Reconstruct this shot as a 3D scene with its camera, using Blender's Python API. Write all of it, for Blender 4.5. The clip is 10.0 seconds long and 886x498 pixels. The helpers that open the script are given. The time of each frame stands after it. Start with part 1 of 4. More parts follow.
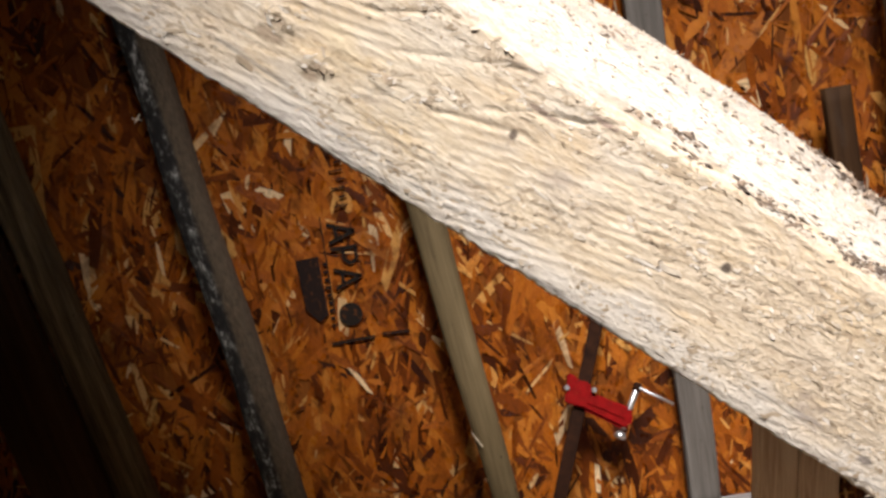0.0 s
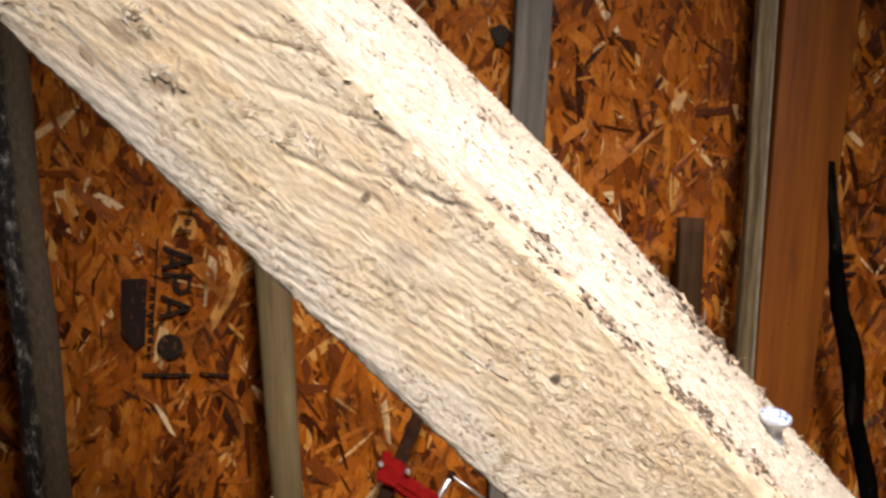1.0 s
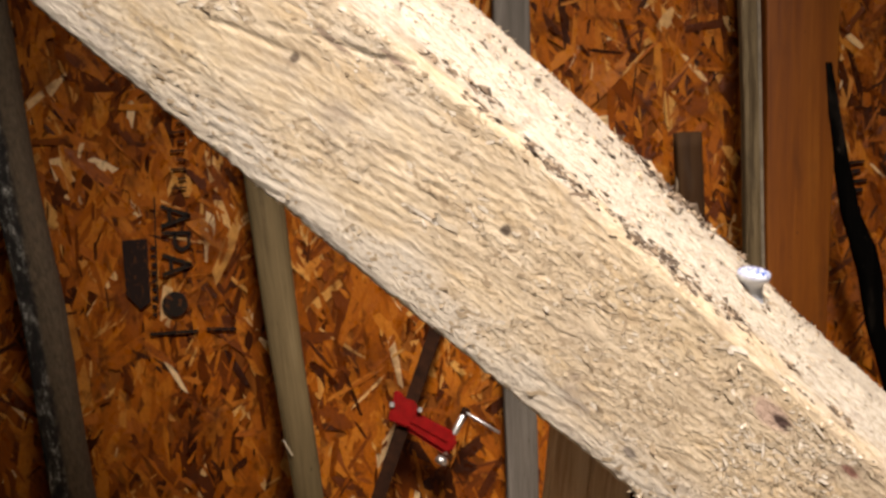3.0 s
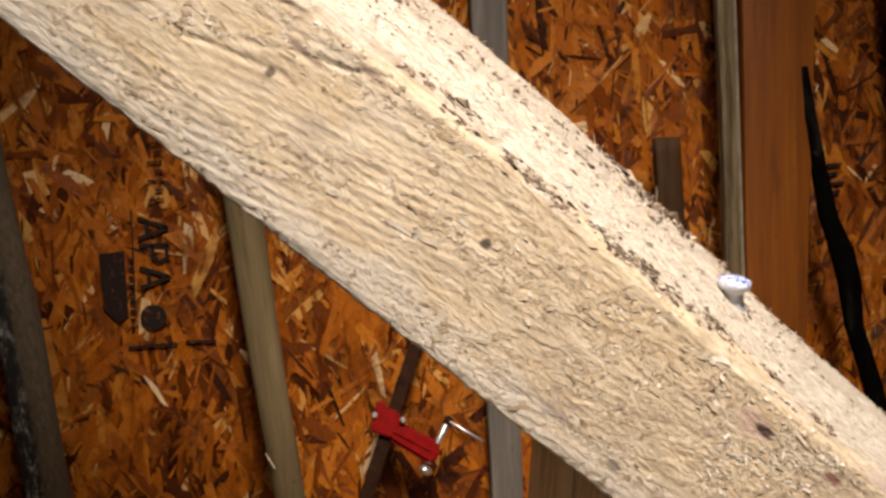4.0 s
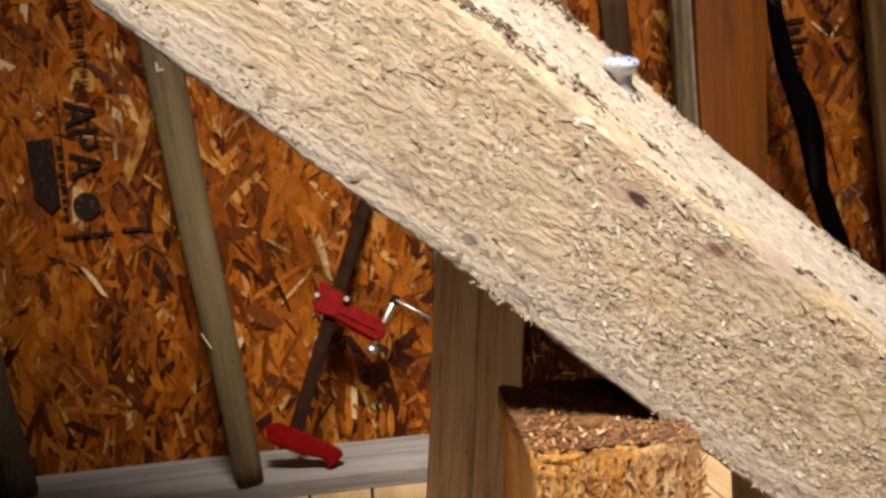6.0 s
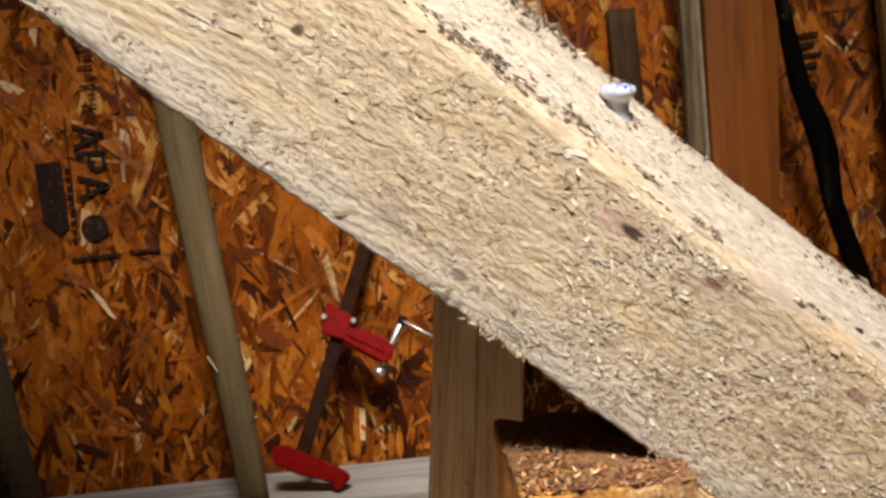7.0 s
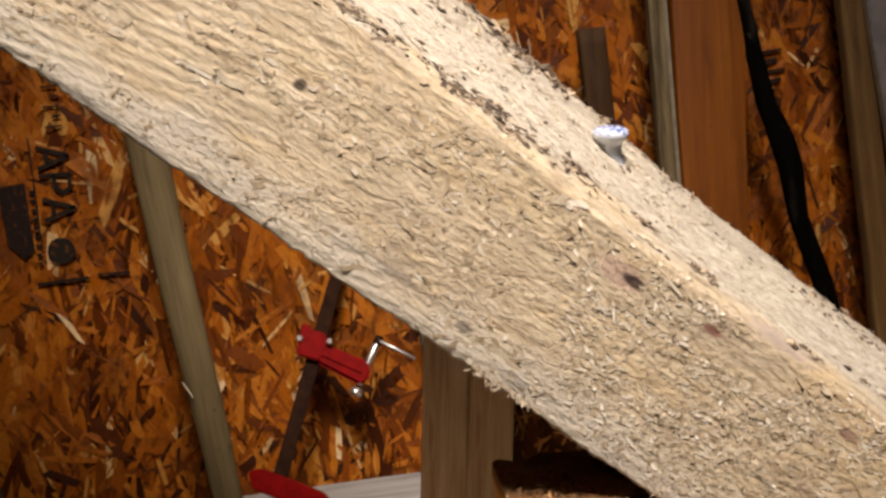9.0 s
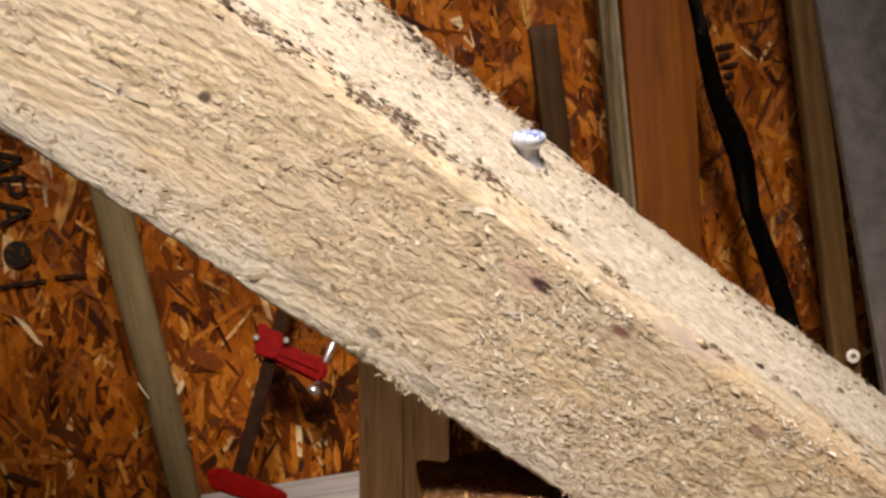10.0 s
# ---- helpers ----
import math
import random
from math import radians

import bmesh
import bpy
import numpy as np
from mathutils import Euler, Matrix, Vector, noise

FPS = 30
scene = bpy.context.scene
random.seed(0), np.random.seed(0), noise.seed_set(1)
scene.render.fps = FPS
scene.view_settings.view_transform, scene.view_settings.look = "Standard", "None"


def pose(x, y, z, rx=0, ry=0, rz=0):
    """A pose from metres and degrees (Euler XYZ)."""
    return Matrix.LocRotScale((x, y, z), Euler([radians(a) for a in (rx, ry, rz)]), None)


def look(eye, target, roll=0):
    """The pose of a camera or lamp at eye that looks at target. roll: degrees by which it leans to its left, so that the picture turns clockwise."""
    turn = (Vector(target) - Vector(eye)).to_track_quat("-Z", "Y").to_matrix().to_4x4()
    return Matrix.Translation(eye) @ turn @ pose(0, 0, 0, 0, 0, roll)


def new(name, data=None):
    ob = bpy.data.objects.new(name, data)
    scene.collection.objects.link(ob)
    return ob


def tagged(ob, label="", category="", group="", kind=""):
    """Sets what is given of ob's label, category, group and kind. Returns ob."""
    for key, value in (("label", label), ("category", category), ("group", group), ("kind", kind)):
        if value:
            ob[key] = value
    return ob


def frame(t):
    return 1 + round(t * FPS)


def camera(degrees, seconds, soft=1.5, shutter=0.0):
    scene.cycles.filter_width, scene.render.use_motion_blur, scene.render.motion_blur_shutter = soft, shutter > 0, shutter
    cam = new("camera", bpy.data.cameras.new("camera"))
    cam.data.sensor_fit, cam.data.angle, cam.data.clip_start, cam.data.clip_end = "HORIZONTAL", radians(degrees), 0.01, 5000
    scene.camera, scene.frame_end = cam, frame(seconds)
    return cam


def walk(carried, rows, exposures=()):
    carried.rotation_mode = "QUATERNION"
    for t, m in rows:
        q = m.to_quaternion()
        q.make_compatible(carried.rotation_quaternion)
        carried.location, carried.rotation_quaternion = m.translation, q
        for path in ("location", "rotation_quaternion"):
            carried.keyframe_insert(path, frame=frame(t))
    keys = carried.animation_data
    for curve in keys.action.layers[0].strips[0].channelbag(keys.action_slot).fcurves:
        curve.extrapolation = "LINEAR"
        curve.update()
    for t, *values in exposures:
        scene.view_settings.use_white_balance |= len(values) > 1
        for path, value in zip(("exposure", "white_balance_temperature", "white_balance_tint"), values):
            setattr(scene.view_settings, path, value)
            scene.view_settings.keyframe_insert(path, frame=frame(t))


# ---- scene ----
# camera: a hand-held view, half a metre above the boards
cam = camera(54.55, 10.0, soft=2.9)
ROWS = (
    (0.0, -0.1386, -0.0838, 0.5048, 1.02, -5.96, -8.51),
    (0.5, -0.1369, -0.0434, 0.5111, -6.49, -2.63, -1.16),
    (1.0, -0.1242, -0.0509, 0.5074, -8.54, -2.49, 3.72),
    (1.5, -0.0782, -0.0591, 0.4300, -6.38, -3.14, 1.40),
    (2.0, -0.0850, -0.0680, 0.4035, -6.85, -3.48, 1.43),
    (2.5, -0.0792, -0.0655, 0.4189, -6.40, -3.36, 0.11),
    (2.7, -0.0760, -0.0590, 0.4262, -6.14, -3.05, -0.55),
    (3.8, -0.0592, -0.0513, 0.4340, -5.82, -1.47, -1.79),
    (4.0, -0.0688, -0.0502, 0.4359, -7.07, -2.26, -1.92),
    (4.5, -0.0182, -0.0337, 0.3651, -4.98, -2.95, -2.70),
    (5.0, 0.0113, -0.0232, 0.3151, -4.29, -4.30, -3.44),
    (5.5, 0.0113, -0.0258, 0.3260, -5.90, -5.22, -4.21),
    (5.7, 0.0146, -0.0279, 0.3265, -5.80, -5.03, -4.28),
    (6.8, 0.0405, -0.0194, 0.3400, -4.05, -4.70, -5.00),
    (7.0, 0.0411, -0.0185, 0.3403, -3.97, -4.19, -4.94),
    (7.5, 0.0369, -0.0018, 0.3634, -3.97, -4.66, -5.48),
    (8.0, 0.0098, 0.0034, 0.3943, -6.30, -6.13, -6.88),
    (8.5, 0.0036, -0.0014, 0.3799, -7.41, -4.78, -5.68),
    (9.0, 0.0188, -0.0144, 0.3717, -7.07, -4.94, -5.45),
    (9.5, 0.0352, -0.0235, 0.3691, -7.12, -5.01, -5.86),
    (10.0, 0.0596, -0.0265, 0.3762, -7.57, -5.62, -6.16),
)


def aimed(x, y, z, yaw, pitch, roll):
    a, b = radians(yaw), radians(pitch)
    ahead = Vector((-math.sin(a) * math.cos(b), math.cos(a) * math.cos(b), math.sin(b)))
    return look((x, y, z), Vector((x, y, z)) + ahead, roll)


walk(cam, [(t, aimed(*row)) for t, *row in ROWS],
     exposures=((0.0, 0.22, 5950, 18), (1.0, 0.14, 6350, 19), (2.5, 0.0, 6850, 20), (4.5, -0.10, 6850, 20), (5.5, -0.02, 6850, 19), (7.0, -0.02, 6550, 16), (7.8, -0.06, 6550, 16), (8.5, -0.22, 6850, 19), (10.0, -0.14, 6850, 19)))

# ---- light: one lamp for daylight, from an assumed opening above and behind ----
world = bpy.data.worlds.new("sky")
scene.world = world
world.use_nodes = True
sky = world.node_tree.nodes.new("ShaderNodeTexSky")
sky.sky_type, sky.sun_disc = "NISHITA", False
sky.sun_elevation, sky.sun_rotation = radians(40), radians(160)
world.node_tree.links.new(sky.outputs[0], world.node_tree.nodes["Background"].inputs[0])
world.node_tree.nodes["Background"].inputs[1].default_value = 0.1

assumed_skylight = new("assumed_skylight", bpy.data.lights.new("assumed_skylight", "AREA"))
assumed_skylight.data.shape, assumed_skylight.data.size, assumed_skylight.data.size_y = "RECTANGLE", 0.55, 0.48
# narrow spread pools the light, so both ends of the wall fall darker
assumed_skylight.data.energy, assumed_skylight.data.color, assumed_skylight.data.spread = 9.0, (1.0, 0.94, 0.85), radians(50)
assumed_skylight.matrix_world = look((0.11, -0.34, 1.91), (0.165, 0.66, 0.18))


# ---- materials ----
def ramp(nodes, stops):
    node = nodes.new("ShaderNodeValToRGB")
    while len(node.color_ramp.elements) < len(stops):
        node.color_ramp.elements.new(0.5)
    for element, (place, colour) in zip(node.color_ramp.elements, stops):
        element.position, element.color = place, (*colour, 1)
    return node


class Shader:
    """A node material in the making."""

    def __init__(self, name, rough=0.7, metal=0.0):
        self.mat = bpy.data.materials.new(name)
        self.mat.use_nodes = True
        self.nodes, self.links = self.mat.node_tree.nodes, self.mat.node_tree.links
        self.bsdf = self.nodes["Principled BSDF"]
        self.bsdf.inputs["Roughness"].default_value = rough
        self.bsdf.inputs["Metallic"].default_value = metal
        self.coord = self.nodes.new("ShaderNodeTexCoord")
        self.height = None

    def put(self, value, socket):
        if hasattr(value, "is_output"):
            self.links.new(value, socket)
        else:
            socket.default_value = value

    def space(self, scale=(1, 1, 1), turn=(0, 0, 0), kind="Object"):
        node = self.nodes.new("ShaderNodeMapping")
        node.inputs["Scale"].default_value = scale
        node.inputs["Rotation"].default_value = [radians(a) for a in turn]
        self.links.new(self.coord.outputs[kind], node.inputs["Vector"])
        return node.outputs[0]

    def noise(self, where, scale, detail=4, rough=0.6, warp=0.0):
        node = self.nodes.new("ShaderNodeTexNoise")
        node.inputs["Scale"].default_value, node.inputs["Detail"].default_value = scale, detail
        node.inputs["Roughness"].default_value, node.inputs["Distortion"].default_value = rough, warp
        self.links.new(where, node.inputs["Vector"])
        return node.outputs["Fac"]

    def math(self, op, a, b=0.0, clamp=False):
        node = self.nodes.new("ShaderNodeMath")
        node.operation, node.use_clamp = op, clamp
        self.put(a, node.inputs[0])
        self.put(b, node.inputs[1])
        return node.outputs[0]

    def band(self, value, low, high):
        node = self.nodes.new("ShaderNodeMapRange")
        node.interpolation_type = "SMOOTHSTEP"
        self.put(value, node.inputs["Value"])
        node.inputs["From Min"].default_value, node.inputs["From Max"].default_value = low, high
        return node.outputs[0]

    def ramp(self, value, *stops):
        node = ramp(self.nodes, stops)
        self.links.new(value, node.inputs[0])
        return node.outputs[0]

    def mix(self, fac, a, b, kind="MIX"):
        node = self.nodes.new("ShaderNodeMix")
        node.data_type, node.blend_type = "RGBA", kind
        for value, socket in ((fac, node.inputs[0]), (a, node.inputs[6]), (b, node.inputs[7])):
            self.put((*value, 1) if isinstance(value, tuple) and len(value) == 3 else value, socket)
        return node.outputs[2]

    def axis(self, where, which):
        node = self.nodes.new("ShaderNodeSeparateXYZ")
        self.links.new(where, node.inputs[0])
        return node.outputs[which]

    def near(self, point, size, warp=None, squash=(1, 1, 1)):
        """1 at a point of the thing, falling to 0 at size metres from it."""
        where = self.space(tuple(1 / s for s in squash))
        node = self.nodes.new("ShaderNodeVectorMath")
        node.operation = "DISTANCE"
        self.links.new(where, node.inputs[0])
        node.inputs[1].default_value = tuple(p / s for p, s in zip(point, squash))
        far = node.outputs["Value"]
        if warp is not None:
            far = self.math("ADD", far, self.math("MULTIPLY", self.math("SUBTRACT", warp, 0.5), size * 0.8))
        return self.band(far, size, size * 0.5)

    def random(self, kind="object"):
        if kind == "object":
            return self.nodes.new("ShaderNodeObjectInfo").outputs["Random"]
        return self.nodes.new("ShaderNodeNewGeometry").outputs["Random Per Island"]

    def done(self, colour, height=None, depth=0.001, rough=None, strength=1.0):
        self.put((*colour, 1) if isinstance(colour, tuple) else colour, self.bsdf.inputs["Base Color"])
        if rough is not None:
            self.put(rough, self.bsdf.inputs["Roughness"])
        if height is not None:
            bump = self.nodes.new("ShaderNodeBump")
            bump.inputs["Distance"].default_value, bump.inputs["Strength"].default_value = depth, strength
            self.links.new(height, bump.inputs["Height"])
            self.links.new(bump.outputs[0], self.bsdf.inputs["Normal"])
        return self.mat


def wood(name, dark, mid, light, rough=0.75, grain=90.0, stain=(0.05, 0.04, 0.03), stained=0.35, depth=0.0006, spread=0.18):
    """Wood whose grain runs along the thing's z axis."""
    s = Shader(name, rough)
    long = s.space((1, 1, 0.05))
    fine = s.noise(long, grain * 4, 5, 0.7, 0.4)
    broad = s.noise(long, grain * 0.6, 3, 0.55, 1.0)
    blot = s.noise(s.space((1, 1, 0.35)), 22, 4, 0.6)
    tone = s.math("ADD", s.math("MULTIPLY", broad, 0.6), s.math("MULTIPLY", fine, 0.4))
    colour = s.ramp(tone, (0.5 - spread, dark), (0.5, mid), (0.5 + spread, light))
    colour = s.mix(s.math("MULTIPLY", s.band(blot, 0.52, 0.75), stained), colour, stain)
    speck = s.noise(s.space((1, 1, 0.6)), 160, 2, 0.5)
    colour = s.mix(s.math("MULTIPLY", s.band(speck, 0.70, 0.78), 0.7), colour, stain)
    return s.done(colour, s.math("ADD", fine, s.math("MULTIPLY", broad, 0.8)), depth)


def strand_material():
    """Pressed wood strands, each with its own tone and fibres along it."""
    s = Shader("osb_strand", 0.5)
    own = s.random("island")
    along = s.space((6, 90, 1), kind="UV")
    shift = s.nodes.new("ShaderNodeVectorMath")
    shift.operation = "ADD"
    s.links.new(along, shift.inputs[0])
    s.put(s.math("MULTIPLY", own, 40.0), shift.inputs[1])
    fibre = s.noise(shift.outputs[0], 3.0, 4, 0.65, 0.3)
    # the palest tones serve both light strands and painted glints
    tone = s.ramp(own, (0.0, (0.026, 0.005, 0.0004)), (0.13, (0.09, 0.018, 0.001)), (0.30, (0.22, 0.053, 0.003)),
                  (0.64, (0.37, 0.102, 0.006)), (0.91, (0.48, 0.162, 0.014)), (0.975, (0.62, 0.33, 0.085)), (1.0, (0.80, 0.60, 0.34)))
    streak = s.ramp(fibre, (0.30, (0.22, 0.15, 0.10)), (0.50, (0.95, 0.93, 0.90)), (0.75, (1.3, 1.25, 1.15)))
    colour = s.mix(0.85, tone, streak, "MULTIPLY")
    resin = s.noise(s.space((1, 1, 1)), 14, 4, 0.65)
    colour = s.mix(s.math("MULTIPLY", s.band(resin, 0.50, 0.66), 0.62), colour, (0.075, 0.018, 0.003))
    # noise patches painted dark for the shade in crevices between strands
    gap = s.noise(s.space((1, 1, 0.6)), 60, 3, 0.6, 0.8)
    colour = s.mix(s.math("MULTIPLY", s.band(gap, 0.56, 0.68), 0.6), colour, (0.045, 0.010, 0.001))
    gloss = s.ramp(s.noise(s.space((1, 1, 1)), 60, 3), (0.35, (0.24,) * 3), (0.7, (0.55,) * 3))
    s.bsdf.inputs["Specular IOR Level"].default_value = 0.16
    return s.done(colour, fibre, 0.0012, gloss)


def beam_material():
    """Rough-sawn pale pine, greyed along the edges, with nail stains, dabs of painted shade and specks of bark."""
    s = Shader("sawn_pine", 0.85)
    grain_space = s.space((0.16, 1, 1), (0, -9, 0))
    fuzz = s.noise(s.space((0.30, 1, 1), (0, -9, 0)), 420, 5, 0.75, 0.6)
    grain = s.noise(grain_space, 170, 5, 0.7, 0.8)
    broad = s.noise(s.space((0.35, 1, 1)), 16, 4, 0.6)
    tone = s.math("ADD", s.math("MULTIPLY", grain, 0.55), s.math("MULTIPLY", fuzz, 0.45))
    colour = s.ramp(tone, (0.30, (0.27, 0.19, 0.115)), (0.43, (0.46, 0.365, 0.24)), (0.56, (0.60, 0.505, 0.36)), (0.72, (0.76, 0.68, 0.54)))
    warm = s.ramp(broad, (0.32, (0.86, 0.85, 0.84)), (0.5, (1.0, 0.985, 0.95)), (0.66, (1.0, 0.94, 0.80)))
    colour = s.mix(0.9, colour, warm, "MULTIPLY")
    brown = s.math("MULTIPLY", s.band(s.noise(s.space((0.5, 1, 1), (0, -9, 0)), 52, 5, 0.7, 0.5), 0.50, 0.68), s.band(s.axis(s.space(), 0), -0.30, 0.02))
    colour = s.mix(s.math("MULTIPLY", brown, 0.7), colour, s.mix(fuzz, (0.17, 0.115, 0.075), (0.44, 0.335, 0.23)))
    ochre = s.band(s.noise(s.space((0.4, 1, 1), (0, -9, 0)), 34, 5, 0.7, 0.6), 0.50, 0.66)
    colour = s.mix(s.math("MULTIPLY", ochre, 0.32), colour, s.mix(fuzz, (0.44, 0.28, 0.11), (0.70, 0.52, 0.27)))
    # greyed upper end, painted paler still to stand for brighter light there
    greyed_lit_end = s.math("MULTIPLY", s.band(s.noise(s.space((0.5, 1, 1), (0, -9, 0)), 30, 5, 0.7, 0.4), 0.42, 0.64), s.band(s.axis(s.space(), 0), -0.20, -0.44))
    colour = s.mix(s.math("MULTIPLY", greyed_lit_end, 0.45), colour, s.mix(fuzz, (0.48, 0.425, 0.32), (0.78, 0.725, 0.59)))
    here = s.space()
    high, along = s.axis(here, 2), s.axis(here, 0)
    ragged = s.math("MULTIPLY", s.math("SUBTRACT", s.noise(s.space((0.4, 1, 1)), 40, 4, 0.65), 0.5), 0.06)
    lower = s.band(s.math("ADD", high, ragged), 0.032, 0.004)
    colour = s.mix(s.math("MULTIPLY", lower, 0.65), colour, s.mix(fuzz, (0.36, 0.33, 0.27), (0.72, 0.68, 0.59)))
    thread = s.noise(s.space((0.035, 1, 1)), 230, 3, 0.6, 0.3)
    colour = s.mix(s.math("MULTIPLY", s.math("MULTIPLY", s.band(thread, 0.55, 0.66), s.band(high, 0.05, 0.01)), 0.7), colour, (0.16, 0.145, 0.125))
    top = s.band(s.math("ADD", high, ragged), 0.100, 0.118)
    pale = s.mix(s.band(fuzz, 0.36, 0.60), (0.30, 0.25, 0.18), (0.535, 0.50, 0.415))
    colour = s.mix(s.math("MULTIPLY", top, 0.9), colour, pale)
    amber = s.math("MULTIPLY", s.band(s.math("ADD", high, ragged), 0.076, 0.092), s.band(s.math("ADD", high, ragged), 0.108, 0.096))
    amber = s.math("MULTIPLY", amber, s.band(along, 0.0, 0.07))
    colour = s.mix(s.math("MULTIPLY", amber, 0.4), colour, s.mix(fuzz, (0.42, 0.24, 0.09), (0.66, 0.46, 0.22)))
    grey = s.band(s.noise(s.space((0.5, 1, 1)), 30, 5, 0.7), 0.56, 0.70)
    colour = s.mix(s.math("MULTIPLY", grey, 0.45), colour, (0.27, 0.22, 0.18))
    line = s.noise(s.space((0.10, 1, 1)), 75, 3, 0.6, 0.6)
    edge = s.math("MULTIPLY", s.band(s.math("ADD", high, ragged), 0.088, 0.100), s.band(s.math("ADD", high, ragged), 0.124, 0.108))
    bark = s.math("MULTIPLY", edge, s.band(line, 0.52, 0.60))
    crest = s.math("MULTIPLY", s.band(s.math("ADD", high, ragged), 0.142, 0.158), s.band(fuzz, 0.46, 0.58))
    colour = s.mix(s.math("MULTIPLY", s.math("MAXIMUM", s.math("MULTIPLY", bark, 0.35), s.math("MULTIPLY", crest, 0.55)), 1.0), colour, (0.10, 0.065, 0.04))
    specks = s.noise(s.space((0.5, 1, 1)), 300, 2, 0.5)
    colour = s.mix(s.math("MULTIPLY", s.band(specks, 0.69, 0.76), 0.75), colour, (0.12, 0.085, 0.06))
    for point, size, shade, squash in SPOTS:
        colour = s.mix(s.math("MULTIPLY", s.near(point, size, fuzz, squash), 0.93), colour, shade)
    return s.done(colour, s.math("ADD", s.math("ADD", s.math("MULTIPLY", fuzz, 0.7), s.math("MULTIPLY", s.math("MULTIPLY", s.noise(s.space((0.45, 1, 1), (0, -9, 0)), 210, 4, 0.7, 0.9), s.math("ADD", s.band(along, -0.42, -0.18), 0.15)), 1.05)), s.math("MULTIPLY", grain, 0.5)), 0.0016)


# the beam's frame: x down along it, y away, z across its sawn face
DOWN, ACROSS = Vector((0.757, 0, -0.653)), Vector((0.653, 0, 0.757))
BEAM = Matrix(((DOWN.x, 0, ACROSS.x, 0.169), (0, 1, 0, 0.400), (DOWN.z, 0, ACROSS.z, 0.196), (0, 0, 0, 1)))


def on_beam(x, z, u=0.0):
    p = BEAM.inverted() @ Vector((x, 0.4 + u, z))
    return p.x, u, p.z


SPOTS = (
    (on_beam(0.158, 0.314), 0.0085, (0.46, 0.33, 0.25), (2.2, 1, 1)),
    (on_beam(0.165, 0.309), 0.0040, (0.030, 0.009, 0.006), (2.3, 1, 1)),
    (on_beam(0.205, 0.279), 0.0032, (0.20, 0.085, 0.060), (2.4, 1, 1)),
    # dark dab painted for the depth of a small hole
    (on_beam(0.010, 0.420), 0.0042, (0.06, 0.04, 0.025), (1, 1, 1)),
    (on_beam(-0.099, 0.512), 0.0036, (0.10, 0.07, 0.045), (1, 1, 1)),
    # dab that paints the dark inside a notch in the lower edge
    (on_beam(0.077, 0.296), 0.0032, (0.17, 0.14, 0.11), (2.0, 1, 1)),
    # three brown dabs paint soft shade beside the torn lumps
    (on_beam(-0.218, 0.592), 0.0040, (0.36, 0.27, 0.17), (1.6, 1, 1)),
    (on_beam(-0.200, 0.565), 0.0038, (0.36, 0.27, 0.17), (1.8, 1, 1)),
    (on_beam(-0.164, 0.552), 0.0034, (0.36, 0.27, 0.17), (1.8, 1, 1)),
    (on_beam(-0.080, 0.521), 0.0026, (0.22, 0.16, 0.11), (7.0, 1, 1)),
    (on_beam(-0.047, 0.510), 0.0022, (0.24, 0.17, 0.12), (6.0, 1, 1)),
    (on_beam(-0.018, 0.5015), 0.0024, (0.20, 0.14, 0.09), (7.0, 1, 1)),
    # two more dabs of painted shade at the lumps
    (on_beam(-0.206, 0.561), 0.0046, (0.36, 0.27, 0.17), (1.5, 1, 1)),
    (on_beam(-0.225, 0.586), 0.0050, (0.36, 0.27, 0.17), (2.2, 1, 1)),
    (on_beam(-0.187, 0.578), 0.009, (0.56, 0.45, 0.28), (1.8, 1, 1)),
    (on_beam(0.250, 0.275), 0.018, (0.36, 0.29, 0.25), (2.2, 1, 1)),
    (on_beam(0.275, 0.215), 0.0038, (0.30, 0.19, 0.14), (2.0, 1, 1)),
)

PINE = beam_material()
STRAND = strand_material()
BACKING = wood("osb_resin", (0.07, 0.017, 0.002), (0.15, 0.043, 0.005), (0.23, 0.075, 0.010), stain=(0.05, 0.013, 0.002))
BACKING.node_tree.nodes["Principled BSDF"].inputs["Specular IOR Level"].default_value = 0.1
GREY = wood("weathered_wood", (0.055, 0.048, 0.038), (0.098, 0.087, 0.071), (0.150, 0.136, 0.114))
GREY.node_tree.nodes["Principled BSDF"].inputs["Specular IOR Level"].default_value = 0.2
TAN = wood("streaked_wood", (0.36, 0.25, 0.17), (0.58, 0.48, 0.38), (0.72, 0.64, 0.54), 0.8, 55, (0.26, 0.12, 0.045), 0.6, 0.0014, 0.10)
RUSTY = wood("rotten_wood", (0.07, 0.022, 0.006), (0.17, 0.062, 0.018), (0.30, 0.13, 0.045), 0.95, 60, (0.03, 0.012, 0.005), 0.6, 0.003)
STAKE = wood("smooth_aged_wood", (0.058, 0.040, 0.016), (0.108, 0.078, 0.034), (0.165, 0.122, 0.060), 0.8, 50, (0.026, 0.018, 0.008), 0.8, 0.0008, 0.15)
STAKE.node_tree.nodes["Principled BSDF"].inputs["Specular IOR Level"].default_value = 0.2
OLIVE = wood("aged_wood", (0.042, 0.028, 0.012), (0.100, 0.073, 0.036), (0.185, 0.142, 0.080), stain=(0.022, 0.016, 0.009), stained=0.8, depth=0.001, spread=0.12)
OLIVE.node_tree.nodes["Principled BSDF"].inputs["Specular IOR Level"].default_value = 0.15
BROWN = wood("brown_lath_wood", (0.045, 0.022, 0.006), (0.085, 0.046, 0.014), (0.135, 0.078, 0.028), stain=(0.02, 0.01, 0.004), stained=0.7)
BROWN.node_tree.nodes["Principled BSDF"].inputs["Specular IOR Level"].default_value = 0.15
